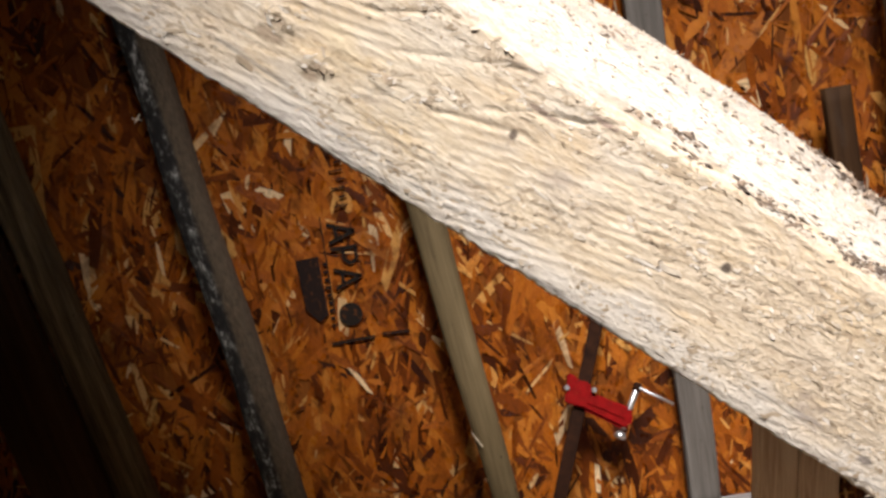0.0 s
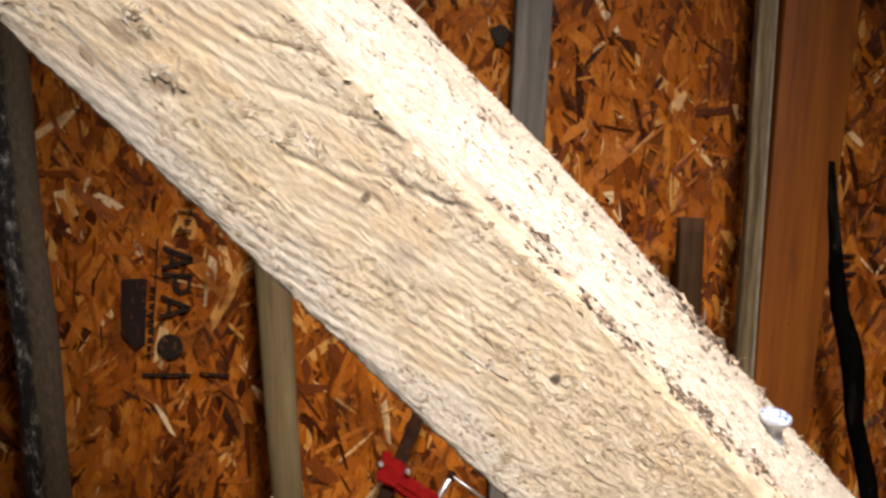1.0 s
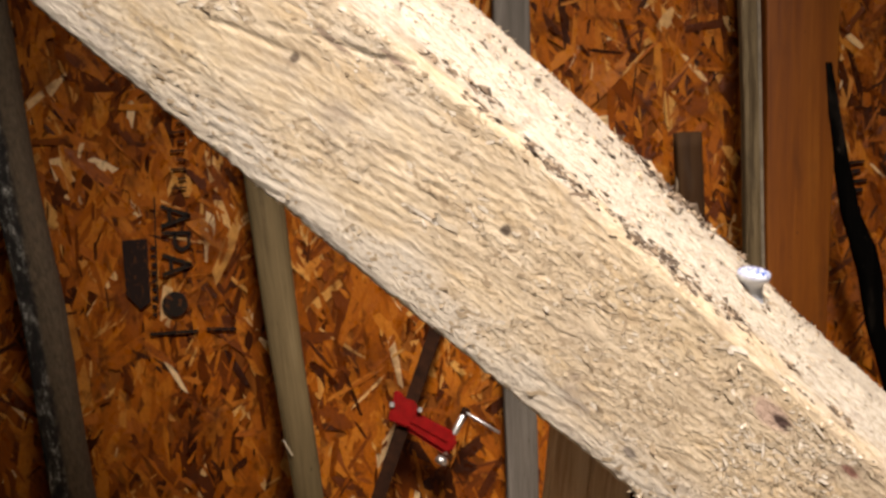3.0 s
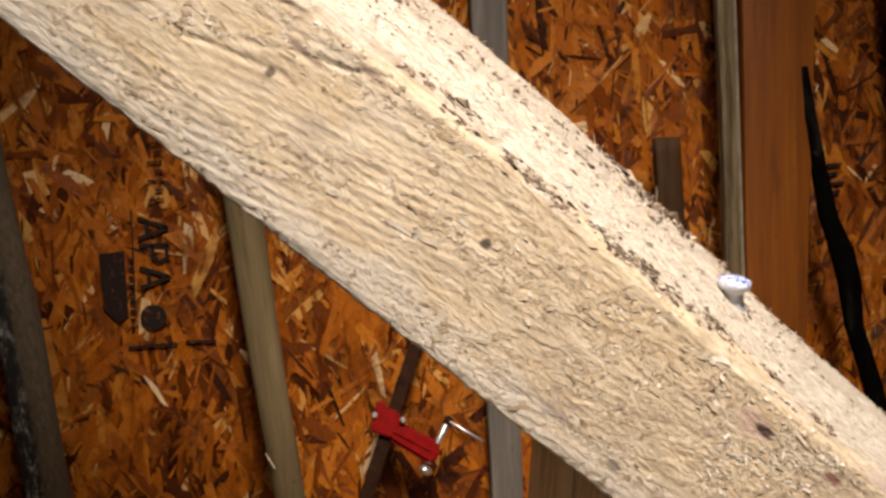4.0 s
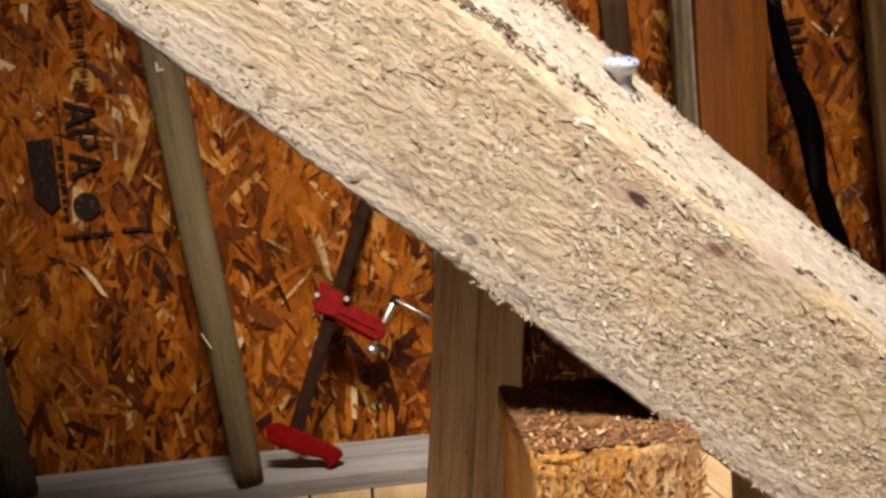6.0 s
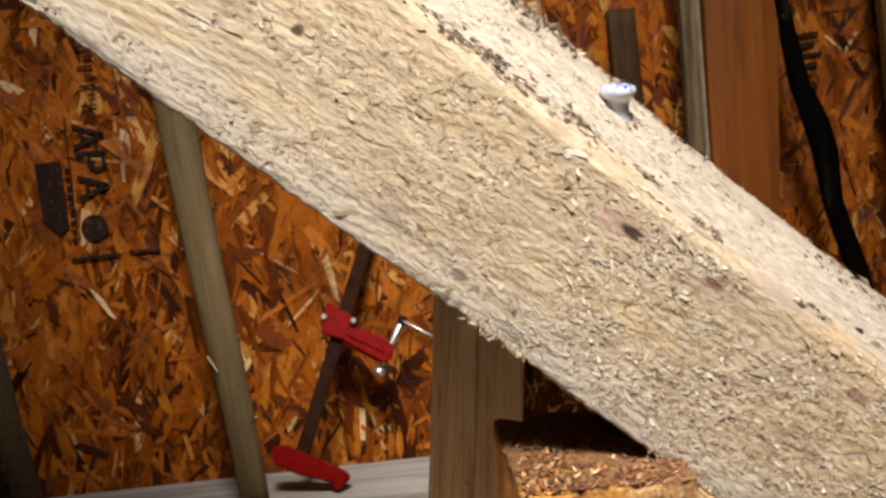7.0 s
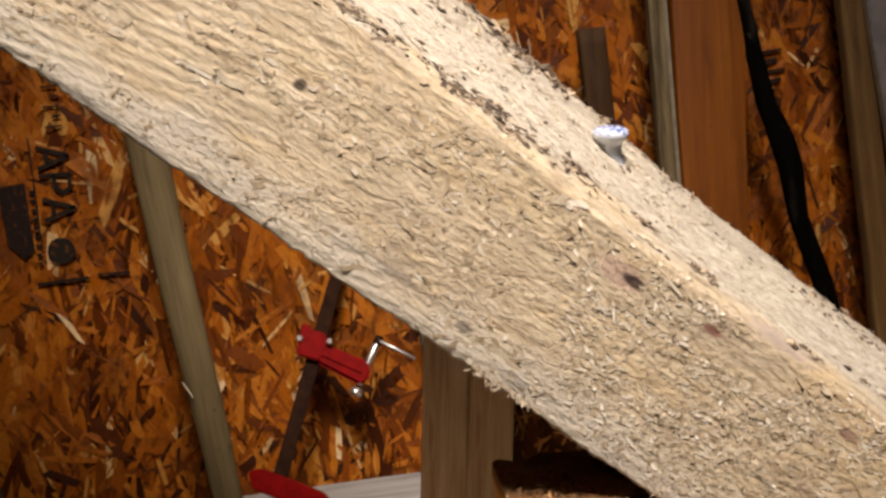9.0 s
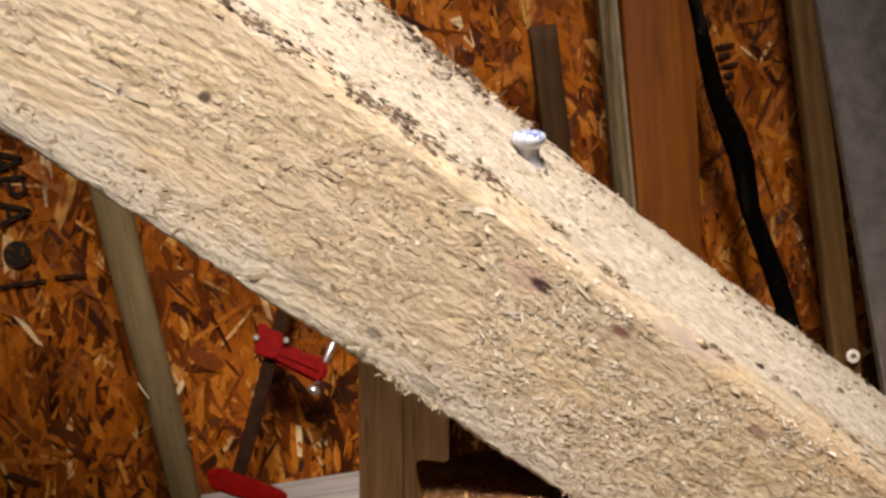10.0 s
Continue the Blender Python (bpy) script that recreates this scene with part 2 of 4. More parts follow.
DRIFT = wood("grey_board_wood", (0.13, 0.118, 0.105), (0.235, 0.22, 0.20), (0.33, 0.31, 0.285), 0.8, 60, (0.09, 0.08, 0.07), 0.75, 0.0008, 0.15)
ORANGE = wood("varnished_pine", (0.070, 0.017, 0.0012), (0.130, 0.037, 0.002), (0.185, 0.062, 0.005), 0.6, 30, (0.045, 0.013, 0.002), 0.7, 0.0006, 0.17)
ORANGE.node_tree.nodes["Principled BSDF"].inputs["Specular IOR Level"].default_value = 0.2
FRESH = wood("fresh_pine", (0.42, 0.26, 0.12), (0.58, 0.40, 0.21), (0.68, 0.51, 0.30), 0.6, 45, (0.24, 0.13, 0.05), 0.6)


def cedar():
    """Fresh rough-cut orange wood, its top rusty and painted darker for the beam's shade."""
    s = Shader("cut_cedar", 0.9)
    tear = s.noise(s.space((1, 1, 0.45)), 260, 5, 0.75, 0.8)
    grain = s.noise(s.space((1, 1, 0.05)), 70, 4, 0.6, 0.6)
    broad = s.noise(s.space(), 30, 4, 0.65)
    tone = s.math("ADD", s.math("MULTIPLY", tear, 0.6), s.math("MULTIPLY", grain, 0.4))
    colour = s.ramp(tone, (0.34, (0.40, 0.125, 0.016)), (0.45, (0.70, 0.29, 0.05)), (0.56, (0.84, 0.46, 0.12)), (0.70, (0.90, 0.66, 0.32)))
    pale = s.band(s.math("ADD", s.axis(s.space(), 0), s.math("MULTIPLY", broad, 0.03)), 0.012, 0.034)
    colour = s.mix(s.math("MULTIPLY", pale, 0.5), colour, s.ramp(tone, (0.35, (0.38, 0.22, 0.10)), (0.65, (0.70, 0.52, 0.31))))
    # rusty torn top, with the shade under the beam put into its colour
    rust = s.band(s.math("ADD", s.axis(s.space(), 2), s.math("MULTIPLY", broad, 0.022)), 0.197, 0.208)
    colour = s.mix(s.math("MULTIPLY", rust, 0.8), colour, s.ramp(tear, (0.4, (0.045, 0.018, 0.008)), (0.62, (0.20, 0.09, 0.035))))
    return s.done(colour, s.math("ADD", tear, grain), 0.004)


SAWN = cedar()
BLACK = wood("black_wood", (0.001, 0.001, 0.001), (0.002, 0.0018, 0.0015), (0.004, 0.0035, 0.003), 0.95)
BLACK.node_tree.nodes["Principled BSDF"].inputs["Specular IOR Level"].default_value = 0.0
UMBER = wood("dark_board_wood", (0.020, 0.009, 0.003), (0.036, 0.017, 0.006), (0.055, 0.028, 0.010))
UMBER.node_tree.nodes["Principled BSDF"].inputs["Specular IOR Level"].default_value = 0.1
# for surfaces out of view, kept dark to cut bounced light
UNSEEN_DARK = wood("unseen_dark_wood", (0.025, 0.012, 0.005), (0.045, 0.022, 0.009), (0.07, 0.036, 0.015))


def plain(name, colour, rough, metal=0.0, vary=0.25, scale=200, depth=0.0002):
    s = Shader(name, rough, metal)
    spots = s.noise(s.space(), scale, 4, 0.6)
    low = tuple(c * (1 - vary) for c in colour)
    high = tuple(min(1.0, c * (1 + vary)) for c in colour)
    return s.done(s.ramp(spots, (0.3, low), (0.7, high)), spots, depth)


RED = plain("red_enamel", (0.155, 0.0035, 0.003), 0.22, 0, 0.25, 90)
STEEL = plain("bright_steel", (0.46, 0.45, 0.43), 0.38, 0.9)
RUST = plain("browned_steel", (0.017, 0.006, 0.002), 0.85, 0.0, 0.6, 90)
RUST.node_tree.nodes["Principled BSDF"].inputs["Specular IOR Level"].default_value = 0.1
def worn_ink(name, dark, low):
    s = Shader(name, 0.7)
    s.bsdf.inputs["Specular IOR Level"].default_value = 0.2
    worn = s.band(s.noise(s.space(), 130, 4, 0.7), low, low + 0.10)
    return s.done(s.mix(worn, dark, (0.09, 0.028, 0.005)))


INK = worn_ink("stamp_ink", (0.010, 0.006, 0.003), 0.56)
FADED = worn_ink("faded_ink", (0.010, 0.004, 0.002), 0.55)
SHEET = plain("dull_grey_metal", (0.13, 0.115, 0.115), 0.5, 0.2, 0.35, 35)
DULL = plain("dull_chalk", (0.30, 0.28, 0.22), 0.8)
# pale colour for the highlight painted on the narrow lath
EDGE_GLINT = plain("edge_glint_wood", (0.13, 0.105, 0.068), 0.8, 0, 0.3, 60)
CHALK = plain("white_plastic", (0.75, 0.72, 0.66), 0.5, 0, 0.1)


def porcelain():
    s = Shader("painted_porcelain", 0.12)
    s.bsdf.inputs["Coat Weight"].default_value = 0.6
    strokes = s.noise(s.space((1, 1, 1)), 210, 2, 0.5, 1.6)
    line = s.math("MULTIPLY", s.band(strokes, 0.43, 0.48), s.band(strokes, 0.585, 0.53))
    high = s.band(s.axis(s.space(), 2), 0.0120, 0.0150)
    return s.done(s.mix(s.math("MULTIPLY", s.math("MULTIPLY", line, high), 0.95), (0.62, 0.66, 0.74), (0.02, 0.07, 0.30)))


def mossy():
    s = Shader("lichened_bark", 0.9)
    patch = s.noise(s.space((1, 1, 0.5)), 70, 6, 0.75)
    fine = s.noise(s.space((1, 1, 0.4)), 260, 4, 0.7)
    colour = s.ramp(patch, (0.44, (0.007, 0.006, 0.005)), (0.51, (0.020, 0.018, 0.014)), (0.57, (0.11, 0.11, 0.095)), (0.64, (0.42, 0.42, 0.38)))
    side = s.band(s.math("ADD", s.axis(s.space(), 0), s.math("MULTIPLY", s.math("SUBTRACT", patch, 0.5), 0.02)), -0.002, 0.006)
    bare = s.ramp(fine, (0.3, (0.050, 0.035, 0.018)), (0.7, (0.115, 0.084, 0.048)))
    return s.done(s.mix(side, colour, bare), s.math("ADD", patch, fine), 0.003)


def loose(name, stops, rough):
    s = Shader(name, rough)
    grain = s.noise(s.space((0.2, 1, 1)), 500, 3)
    return s.done(s.mix(0.5, s.ramp(s.random("island"), *stops), s.ramp(grain, (0.3, (0.6, 0.56, 0.5)), (0.6, (1.0, 1.0, 1.0))), "MULTIPLY"))


PORCELAIN, MOSSY = porcelain(), mossy()
FIBRE = loose("torn_fibre", ((0.0, (0.36, 0.27, 0.165)), (0.4, (0.54, 0.44, 0.30)), (0.8, (0.66, 0.57, 0.42)), (1.0, (0.78, 0.72, 0.60))), 0.8)
PALE = loose("pale_fibre", ((0.0, (0.46, 0.37, 0.24)), (0.5, (0.64, 0.55, 0.40)), (1.0, (0.84, 0.78, 0.66))), 0.8)
CHAFF = loose("orange_fibre", ((0.0, (0.30, 0.10, 0.02)), (0.5, (0.60, 0.30, 0.09)), (0.85, (0.76, 0.52, 0.25)), (1.0, (0.85, 0.72, 0.48))), 0.8)
MATTED = loose("matted_fibre", ((0.0, (0.05, 0.018, 0.006)), (0.45, (0.14, 0.055, 0.018)), (0.85, (0.22, 0.10, 0.038)), (1.0, (0.50, 0.32, 0.17))), 0.9)
BARK = loose("bark_bits", ((0.0, (0.04, 0.027, 0.018)), (0.4, (0.12, 0.085, 0.055)), (0.75, (0.26, 0.19, 0.125)), (1.0, (0.50, 0.40, 0.27))), 0.9)


# ---- building helpers ----
def mesh_of(bm, name, material, smooth=False):
    data = bpy.data.meshes.new(name)
    bm.normal_update()
    bm.to_mesh(data)
    bm.free()
    data.materials.append(material)
    for face in data.polygons:
        face.use_smooth = smooth
    return data


def part(name, bm, material, parent=None, label="", smooth=False):
    ob = new(name, mesh_of(bm, name, material, smooth))
    if parent is not None:
        ob.parent = parent
    return tagged(ob, label)


def thing(name, where, label, category, group="", kind=""):
    ob = new(name)
    ob.empty_display_size = 0.02
    ob.matrix_world = where
    return tagged(ob, label, category, group, kind)


def box(bm, low, high, bevel=0.0, m=None):
    made = bmesh.ops.create_cube(bm, size=1)["verts"]
    size, mid = [b - a for a, b in zip(low, high)], [(a + b) / 2 for a, b in zip(low, high)]
    place = Matrix.Translation(mid) @ Matrix.Diagonal((*size, 1))
    bmesh.ops.transform(bm, matrix=place, verts=made)
    if bevel:
        edges = list({e for v in made for e in v.link_edges})
        made = list({v for f in bmesh.ops.bevel(bm, geom=edges, offset=bevel, segments=2, affect="EDGES")["faces"] for v in f.verts} | {v for v in made if v.is_valid})
    if m is not None:
        bmesh.ops.transform(bm, matrix=m, verts=[v for v in made if v.is_valid])
    return bm


def loft(bm, rings, closed=True):
    """Skin rings of points; both ends are capped."""
    loops = [[bm.verts.new(p) for p in ring] for ring in rings]
    n = len(loops[0])
    for a, b in zip(loops, loops[1:]):
        for i in range(n):
            j = (i + 1) % n
            bm.faces.new((a[i], a[j], b[j], b[i]))
    if closed:
        bm.faces.new(loops[0][::-1])
        bm.faces.new(loops[-1])
    return bm


def lathe(bm, profile, steps=24, m=None):
    rings = [[Vector((r * math.cos(2 * math.pi * k / steps), r * math.sin(2 * math.pi * k / steps), z)) for k in range(steps)] for r, z in profile]
    if m is not None:
        rings = [[m @ p for p in ring] for ring in rings]
    return loft(bm, rings)


def rod(bm, a, b, radius, steps=12):
    a, b = Vector(a), Vector(b)
    turn = (b - a).to_track_quat("Z", "Y").to_matrix().to_4x4()
    return lathe(bm, [(radius * 0.8, 0), (radius, radius * 0.2), (radius, (b - a).length - radius * 0.2), (radius * 0.8, (b - a).length)], steps, Matrix.Translation(a) @ turn)


def prism(bm, outline, y0, y1, bevel=0.0):
    """An outline in x and z, from y0 to y1."""
    loft(bm, [[Vector((x, y0, z)) for x, z in outline], [Vector((x, y1, z)) for x, z in outline]])
    bmesh.ops.recalc_face_normals(bm, faces=bm.faces)
    if bevel:
        bmesh.ops.bevel(bm, geom=list(bm.edges), offset=bevel, segments=2, affect="EDGES")
    return bm


def section(w, d, r, n=3):
    """A rounded rectangle, w wide (x) and d deep (y), its front at y = 0."""
    out = []
    for cx, cy, start in ((w / 2 - r, r, -90), (w / 2 - r, d - r, 0), (-w / 2 + r, d - r, 90), (-w / 2 + r, r, 180)):
        for k in range(n + 1):
            a = radians(start + 90 * k / n)
            out.append((cx + r * math.cos(a), cy + r * math.sin(a)))
    return out


def stick_mesh(length, low, high, corner=0.25, crook=0.002, seed=0.0, blunt=True):
    """A length of timber along z; low and high are its width and depth at the ends."""
    bm, rings, n = bmesh.new(), [], max(6, int(length / 0.02))
    for k in range(n + 1):
        t = k / n
        w, d = (low[i] + (high[i] - low[i]) * t for i in (0, 1))
        z = t * length
        bend = crook * noise.noise((z * 5, seed, 0)), crook * 0.5 * noise.noise((z * 5, seed, 7))
        ring = []
        for x, y in section(w, d, corner * min(w, d)):
            rough = 0.0007 * noise.noise((x * 70, y * 70 + seed, z * 45))
            ring.append(Vector((x * (1 + rough / w) + bend[0], y + bend[1] + rough, z)))
        rings.append(ring)
    return loft(bm, rings)


def lean(foot, top):
    """The frame of a leaning stick: z along it, front towards the room."""
    foot, top = Vector(foot), Vector(top)
    z = (top - foot).normalized()
    x = Vector((0, 1, 0)).cross(z).normalized()
    y = z.cross(x)
    return Matrix.Translation(foot) @ Matrix((x, y, z)).transposed().to_4x4(), (top - foot).length


def leaning(name, foot, top, low, high, material, label, category, **more):
    where, length = lean(foot, top)
    ob = part(name, stick_mesh(length, low, high, **more), material, None, label, True)
    ob.matrix_world = where
    return tagged(ob, category=category)


# ---- the shed ----
LEFT, RIGHT, BACK, FRONT, TOP = -0.877, 1.35, 1.0, -1.45, 1.93


def structure(name, bm, material, label, category):
    return tagged(part(name, bm, material, None, label), category=category, kind="structure")


# unseen in front of the boards; added dark so it bounces little light
structure("floor", box(bmesh.new(), (LEFT - 0.1, FRONT - 0.1, -0.06), (RIGHT + 0.1, BACK + 0.1, -0.019)), UNSEEN_DARK, "unseen subfloor, dark to limit bounce, under the short pine boards", "floor")
wall_north = structure("wall_north", box(bmesh.new(), (LEFT - 0.1, BACK + 0.001, -0.02), (RIGHT + 0.1, BACK + 0.1, TOP)), BACKING, "orange-brown oriented strand board wall with a black stamp", "wall")
# unseen walls and ceiling, added to close the room; dark against bounce
structure("wall_west", box(bmesh.new(), (LEFT - 0.1, FRONT, -0.02), (LEFT, BACK, TOP)), UNSEEN_DARK, "unseen dark brown side wall", "wall")
structure("wall_east", box(bmesh.new(), (RIGHT, FRONT, -0.02), (RIGHT + 0.1, BACK, TOP)), UNSEEN_DARK, "unseen dark brown side wall", "wall")
structure("wall_south", box(bmesh.new(), (LEFT - 0.1, FRONT - 0.1, -0.02), (RIGHT + 0.1, FRONT, TOP)), UNSEEN_DARK, "unseen dark brown wall behind the camera", "wall")
bm = bmesh.new()
for low, high in (((LEFT - 0.1, FRONT - 0.1), (-0.18, BACK + 0.1)), ((0.50, FRONT - 0.1), (RIGHT + 0.1, BACK + 0.1)), ((-0.18, FRONT - 0.1), (0.50, -0.64)), ((-0.18, -0.04), (0.50, BACK + 0.1))):
    box(bm, (*low, TOP), (*high, TOP + 0.08))
structure("ceiling", bm, UNSEEN_DARK, "unseen dark brown ceiling with an opening above the lamp", "ceiling")


# ---- the beam ----
def profile_point(k, s):
    """Across the beam, round its section: k metres along the outline from the lower front edge, at s metres down its length."""
    rise = 0.103 - 0.018 * min(0.0, s + 0.05) + 0.004 * noise.noise((s * 6, 3.1, 0))
    crown = 1 + 0.20 * min(1.0, max(0.0, (0.06 - s) / 0.44))
    outline = ((0.0, 0.0), (0.0, rise - 0.006), (0.003, rise), (0.020, rise + 0.009 * crown), (0.048, rise + 0.024 * crown), (0.080, rise + 0.041 * crown),
               (0.105, rise + 0.055 * crown), (0.124, rise + 0.060 * crown), (0.140, rise + 0.050), (0.146, rise + 0.025), (0.146, 0.002))
    for (a, b), (c, d) in zip(outline, outline[1:]):
        length = math.hypot(c - a, d - b)
        if k <= length:
            t = k / length
            return a + (c - a) * t, b + (d - b) * t
        k -= length
    return outline[-1]


def checked(*points):
    return [on_beam(*p)[::2] for p in points]


# seasoning checks that sweep round the knot, and the torn lumps beside it
CHECKS = (
    (checked((-0.110, 0.528), (-0.087, 0.522), (-0.063, 0.514), (-0.035, 0.508), (-0.013, 0.499), (0.004, 0.485)), 0.0014),
    (checked((-0.150, 0.565), (-0.118, 0.556), (-0.085, 0.545), (-0.055, 0.531)), 0.0011),
    (checked((-0.165, 0.590), (-0.130, 0.584), (-0.098, 0.572), (-0.075, 0.557)), 0.0012),
    (checked((-0.140, 0.531), (-0.115, 0.521), (-0.090, 0.508)), 0.0012),
)
TEARS = [(*on_beam(x, z)[::2], size, tall) for x, z, size, tall in (
    (-0.217, 0.594, 0.009, 0.0040), (-0.203, 0.568, 0.008, 0.0038), (-0.186, 0.575, 0.008, 0.0028), (-0.168, 0.553, 0.006, 0.0030),
    (-0.150, 0.541, 0.006, 0.0022), (-0.095, 0.523, 0.008, 0.0018))]


def relief(s, u, v, k):
    """How far the surface stands out at a place, and how much of it is the sawn face."""
    face = min(1.0, max(0.0, (0.108 - k) / 0.010))
    torn = min(1.0, max(0.0, (s + 0.32) / 0.24)) * (0.35 + 0.65 * min(1.0, max(0.0, v) / 0.035))
    w = -0.24 * s + 0.97 * v + 0.003 * noise.noise((s * 9, v * 16, 2.0))
    beads = 0.55 + 0.75 * noise.noise((s * 120, v * 90, 6.0))
    saw = math.sin(2 * math.pi * w / 0.0058 + 0.7 * noise.noise((s * 20, v * 24, 5.0))) * max(0.1, beads)
    fuzz = noise.noise((s * 190 + v * 60, v * 520, u * 520)) + 0.7 * noise.noise((s * 420, v * 900, u * 900 + 3))
    lump = noise.noise((s * 45, v * 110, u * 110 + 9))
    wave = noise.noise((s * 7, v * 9, u * 9 + 4))
    pit = max(0.0, noise.noise((s * 60, v * 75, u * 60 + 21)) - 0.42)
    early = min(1.0, max(0.0, (-0.42 - s) / 0.12))
    sawn = 0.00034 * saw * max(0.15, 0.7 + 0.9 * noise.noise((s * 14, v * 34, 8.0))) * (1 - 0.92 * torn) + (0.0003 + 0.00035 * torn) * lump + (0.00024 + 0.0005 * torn) * fuzz - (0.0014 + 0.0008 * early) * pit + 0.0006 * wave
    waney = 0.0016 * wave + 0.0014 * lump + 0.0007 * fuzz - 0.007 * pit
    ridge = math.exp(-((k - 0.114) / 0.006) ** 2) * max(0.0, noise.noise((s * 26, 0.4, 7.7)) + 0.15)
    if face > 0 and s < 0.02:
        for path, depth in CHECKS:
            for (a, c), (d, e) in zip(path, path[1:]):
                if a - 0.004 <= s <= d + 0.004:
                    t = min(1.0, max(0.0, (s - a) / (d - a)))
                    gap = v - c - (e - c) * t + 0.0012 * noise.noise((s * 90, c * 50, 1.0))
                    sawn -= depth * math.exp(-(gap / 0.0015) ** 2) * (0.7 + 0.6 * noise.noise((s * 55, 2.0, c * 9)))
                    break
        for a, c, size, tall in TEARS:
            far = math.hypot((s - a) / 1.5, v - c) / size
            if far < 2:
                sawn += 0.6 * tall * math.exp(-far * far * 1.6) * (0.6 + 0.8 * noise.noise((s * 110, v * 160, 4.0)))
    return face * sawn + (1 - face) * waney - 0.004 * ridge, face


def beam_mesh():
    steps = [-1.375 + 0.02 * i for i in range(37)] + [-0.64 + 0.0017 * i for i in range(540)] + [0.285, 0.295]
    around = [0.00125 * i for i in range(208)] + [0.262 + 0.012 * i for i in range(15)] + [0.43]
    bm, rings = bmesh.new(), []
    for s in steps:
        ring = []
        edge = 0.0009 * noise.noise((s * 60, 1.7, 0)) + 0.0010 * noise.noise((s * 210, 4.7, 0)) + 0.0028 * noise.noise((s * 9, 8.7, 0)) + 0.0008 * noise.noise((s * 520, 2.7, 0))
        for k in around:
            u, v = profile_point(k, s)
            if k < 0.262:
                out, face = relief(s, u, v, k)
                fray = max(0.0, 1 - k / 0.008)
                ring.append(Vector((s, u - out * (0.35 + 0.65 * face) + 0.0012 * fray * fray, v + out * (1 - face) + edge * max(0.0, 1 - k / 0.012))))
            else:
                ring.append(Vector((s, u, max(v, 0.0))))
        rings.append(ring)
    loft(bm, rings)
    bmesh.ops.recalc_face_normals(bm, faces=bm.faces)
    return bm


beam = tagged(part("timber_beam", beam_mesh(), PINE, None, "rough-sawn pale pine beam with a waney upper edge, leaning aslant", True), category="beam")
beam.matrix_world = BEAM


def slivers(name, count, seed, where, material, length, width, lift, spread, label):
    """Loose fibres on the beam: short bent strips lying along the grain, one end lifted."""
    rng = np.random.default_rng(seed)
    verts, faces = [], []
    while len(faces) < count * 3:
        s, k = where(rng)
        u, v = profile_point(k, s)
        u2, v2 = profile_point(k + 0.002, s)
        out, face = relief(s, u, v, k)
        side = Vector((0, u2 - u, v2 - v)).normalized()
        normal = Vector((0, -side.z, side.y))
        here = Vector((s, u - out * (0.35 + 0.65 * face), v + out * (1 - face))) + normal * 0.0001
        a = rng.normal(0.2, spread)
        along = Vector((math.cos(a), 0, 0)) + side * math.sin(a)
        across = side * math.cos(a) - Vector((math.sin(a), 0, 0))
        size, half, up_end = length * rng.lognormal(0, 0.45), width * rng.uniform(0.5, 1.5) / 2, lift * rng.random() ** 1.5
        if rng.random() < 0.5:
            along = -along
        base = len(verts)
        for t, wide in ((0.0, 0.7), (0.4, 1.0), (0.75, 0.9), (1.0, 0.3)):
            mid = here + along * size * t + normal * (up_end * t * t) + across * rng.normal(0, half * 0.4)
            verts += [tuple(mid - across * half * wide), tuple(mid + across * half * wide + normal * half * 0.2)]
        faces += [(base + 2 * i, base + 2 * i + 2, base + 2 * i + 3, base + 2 * i + 1) for i in range(3)]
    data = bpy.data.meshes.new(name)
    data.from_pydata(verts, [], faces)
    data.materials.append(material)
    ob = new(name, data)
    ob.parent = beam
    return tagged(ob, label, kind="stuff")


def crumbs(name, count, seed, where, material, size, label):
    """Bits of bark and dirt caught on the beam."""
    rng = np.random.default_rng(seed)
    verts, faces = [], []
    for _ in range(count):
        s, k = where(rng)
        u, v = profile_point(k, s)
        out, face = relief(s, u, v, k)
        here = np.array((s, u - out * (0.35 + 0.65 * face), v + out * (1 - face)))
        r = size * rng.lognormal(0, 0.5)
        base = len(verts)
        for d in ((1.6, 0, 0), (-1.6, 0, 0), (0, 0.7, 0), (0, -0.7, 0), (0, 0, 0.8), (0, 0, -0.8)):
            verts.append(tuple(here + np.array(d) * r * rng.uniform(0.5, 1.2, 3) + rng.normal(0, r * 0.2, 3)))
        faces += [tuple(base + i for i in f) for f in ((0, 2, 4), (2, 1, 4), (1, 3, 4), (3, 0, 4), (2, 0, 5), (1, 2, 5), (3, 1, 5), (0, 3, 5))]
    data = bpy.data.meshes.new(name)
    data.from_pydata(verts, [], faces)
    data.materials.append(material)
    ob = new(name, data)
    ob.parent = beam
    return tagged(ob, label, kind="stuff")


def patchy(low, high, wave, level, span=(-0.62, 0.27)):
    """Places between two heights on the outline, gathered in patches."""
    def pick(rng):
        while True:
            s, k = rng.uniform(*span), rng.uniform(low, high)
            if noise.noise((s * wave, k * wave * 2.5, low * 50)) > level:
                return s, k
    return pick


def clear(pick):
    """Places as before, but away from the knots and nail holes."""
    def away(rng):
        while True:
            s, k = pick(rng)
            if all(math.hypot(s - at[0], k - at[2]) > 1.6 * size for at, size, shade, squash in SPOTS):
                return s, k
    return away


slivers("fibres", 2300, 1, clear(patchy(0.005, 0.104, 22, -0.12, (-0.36, 0.27))), FIBRE, 0.0030, 0.0016, 0.0007, 0.5, "torn pale wood fibres")
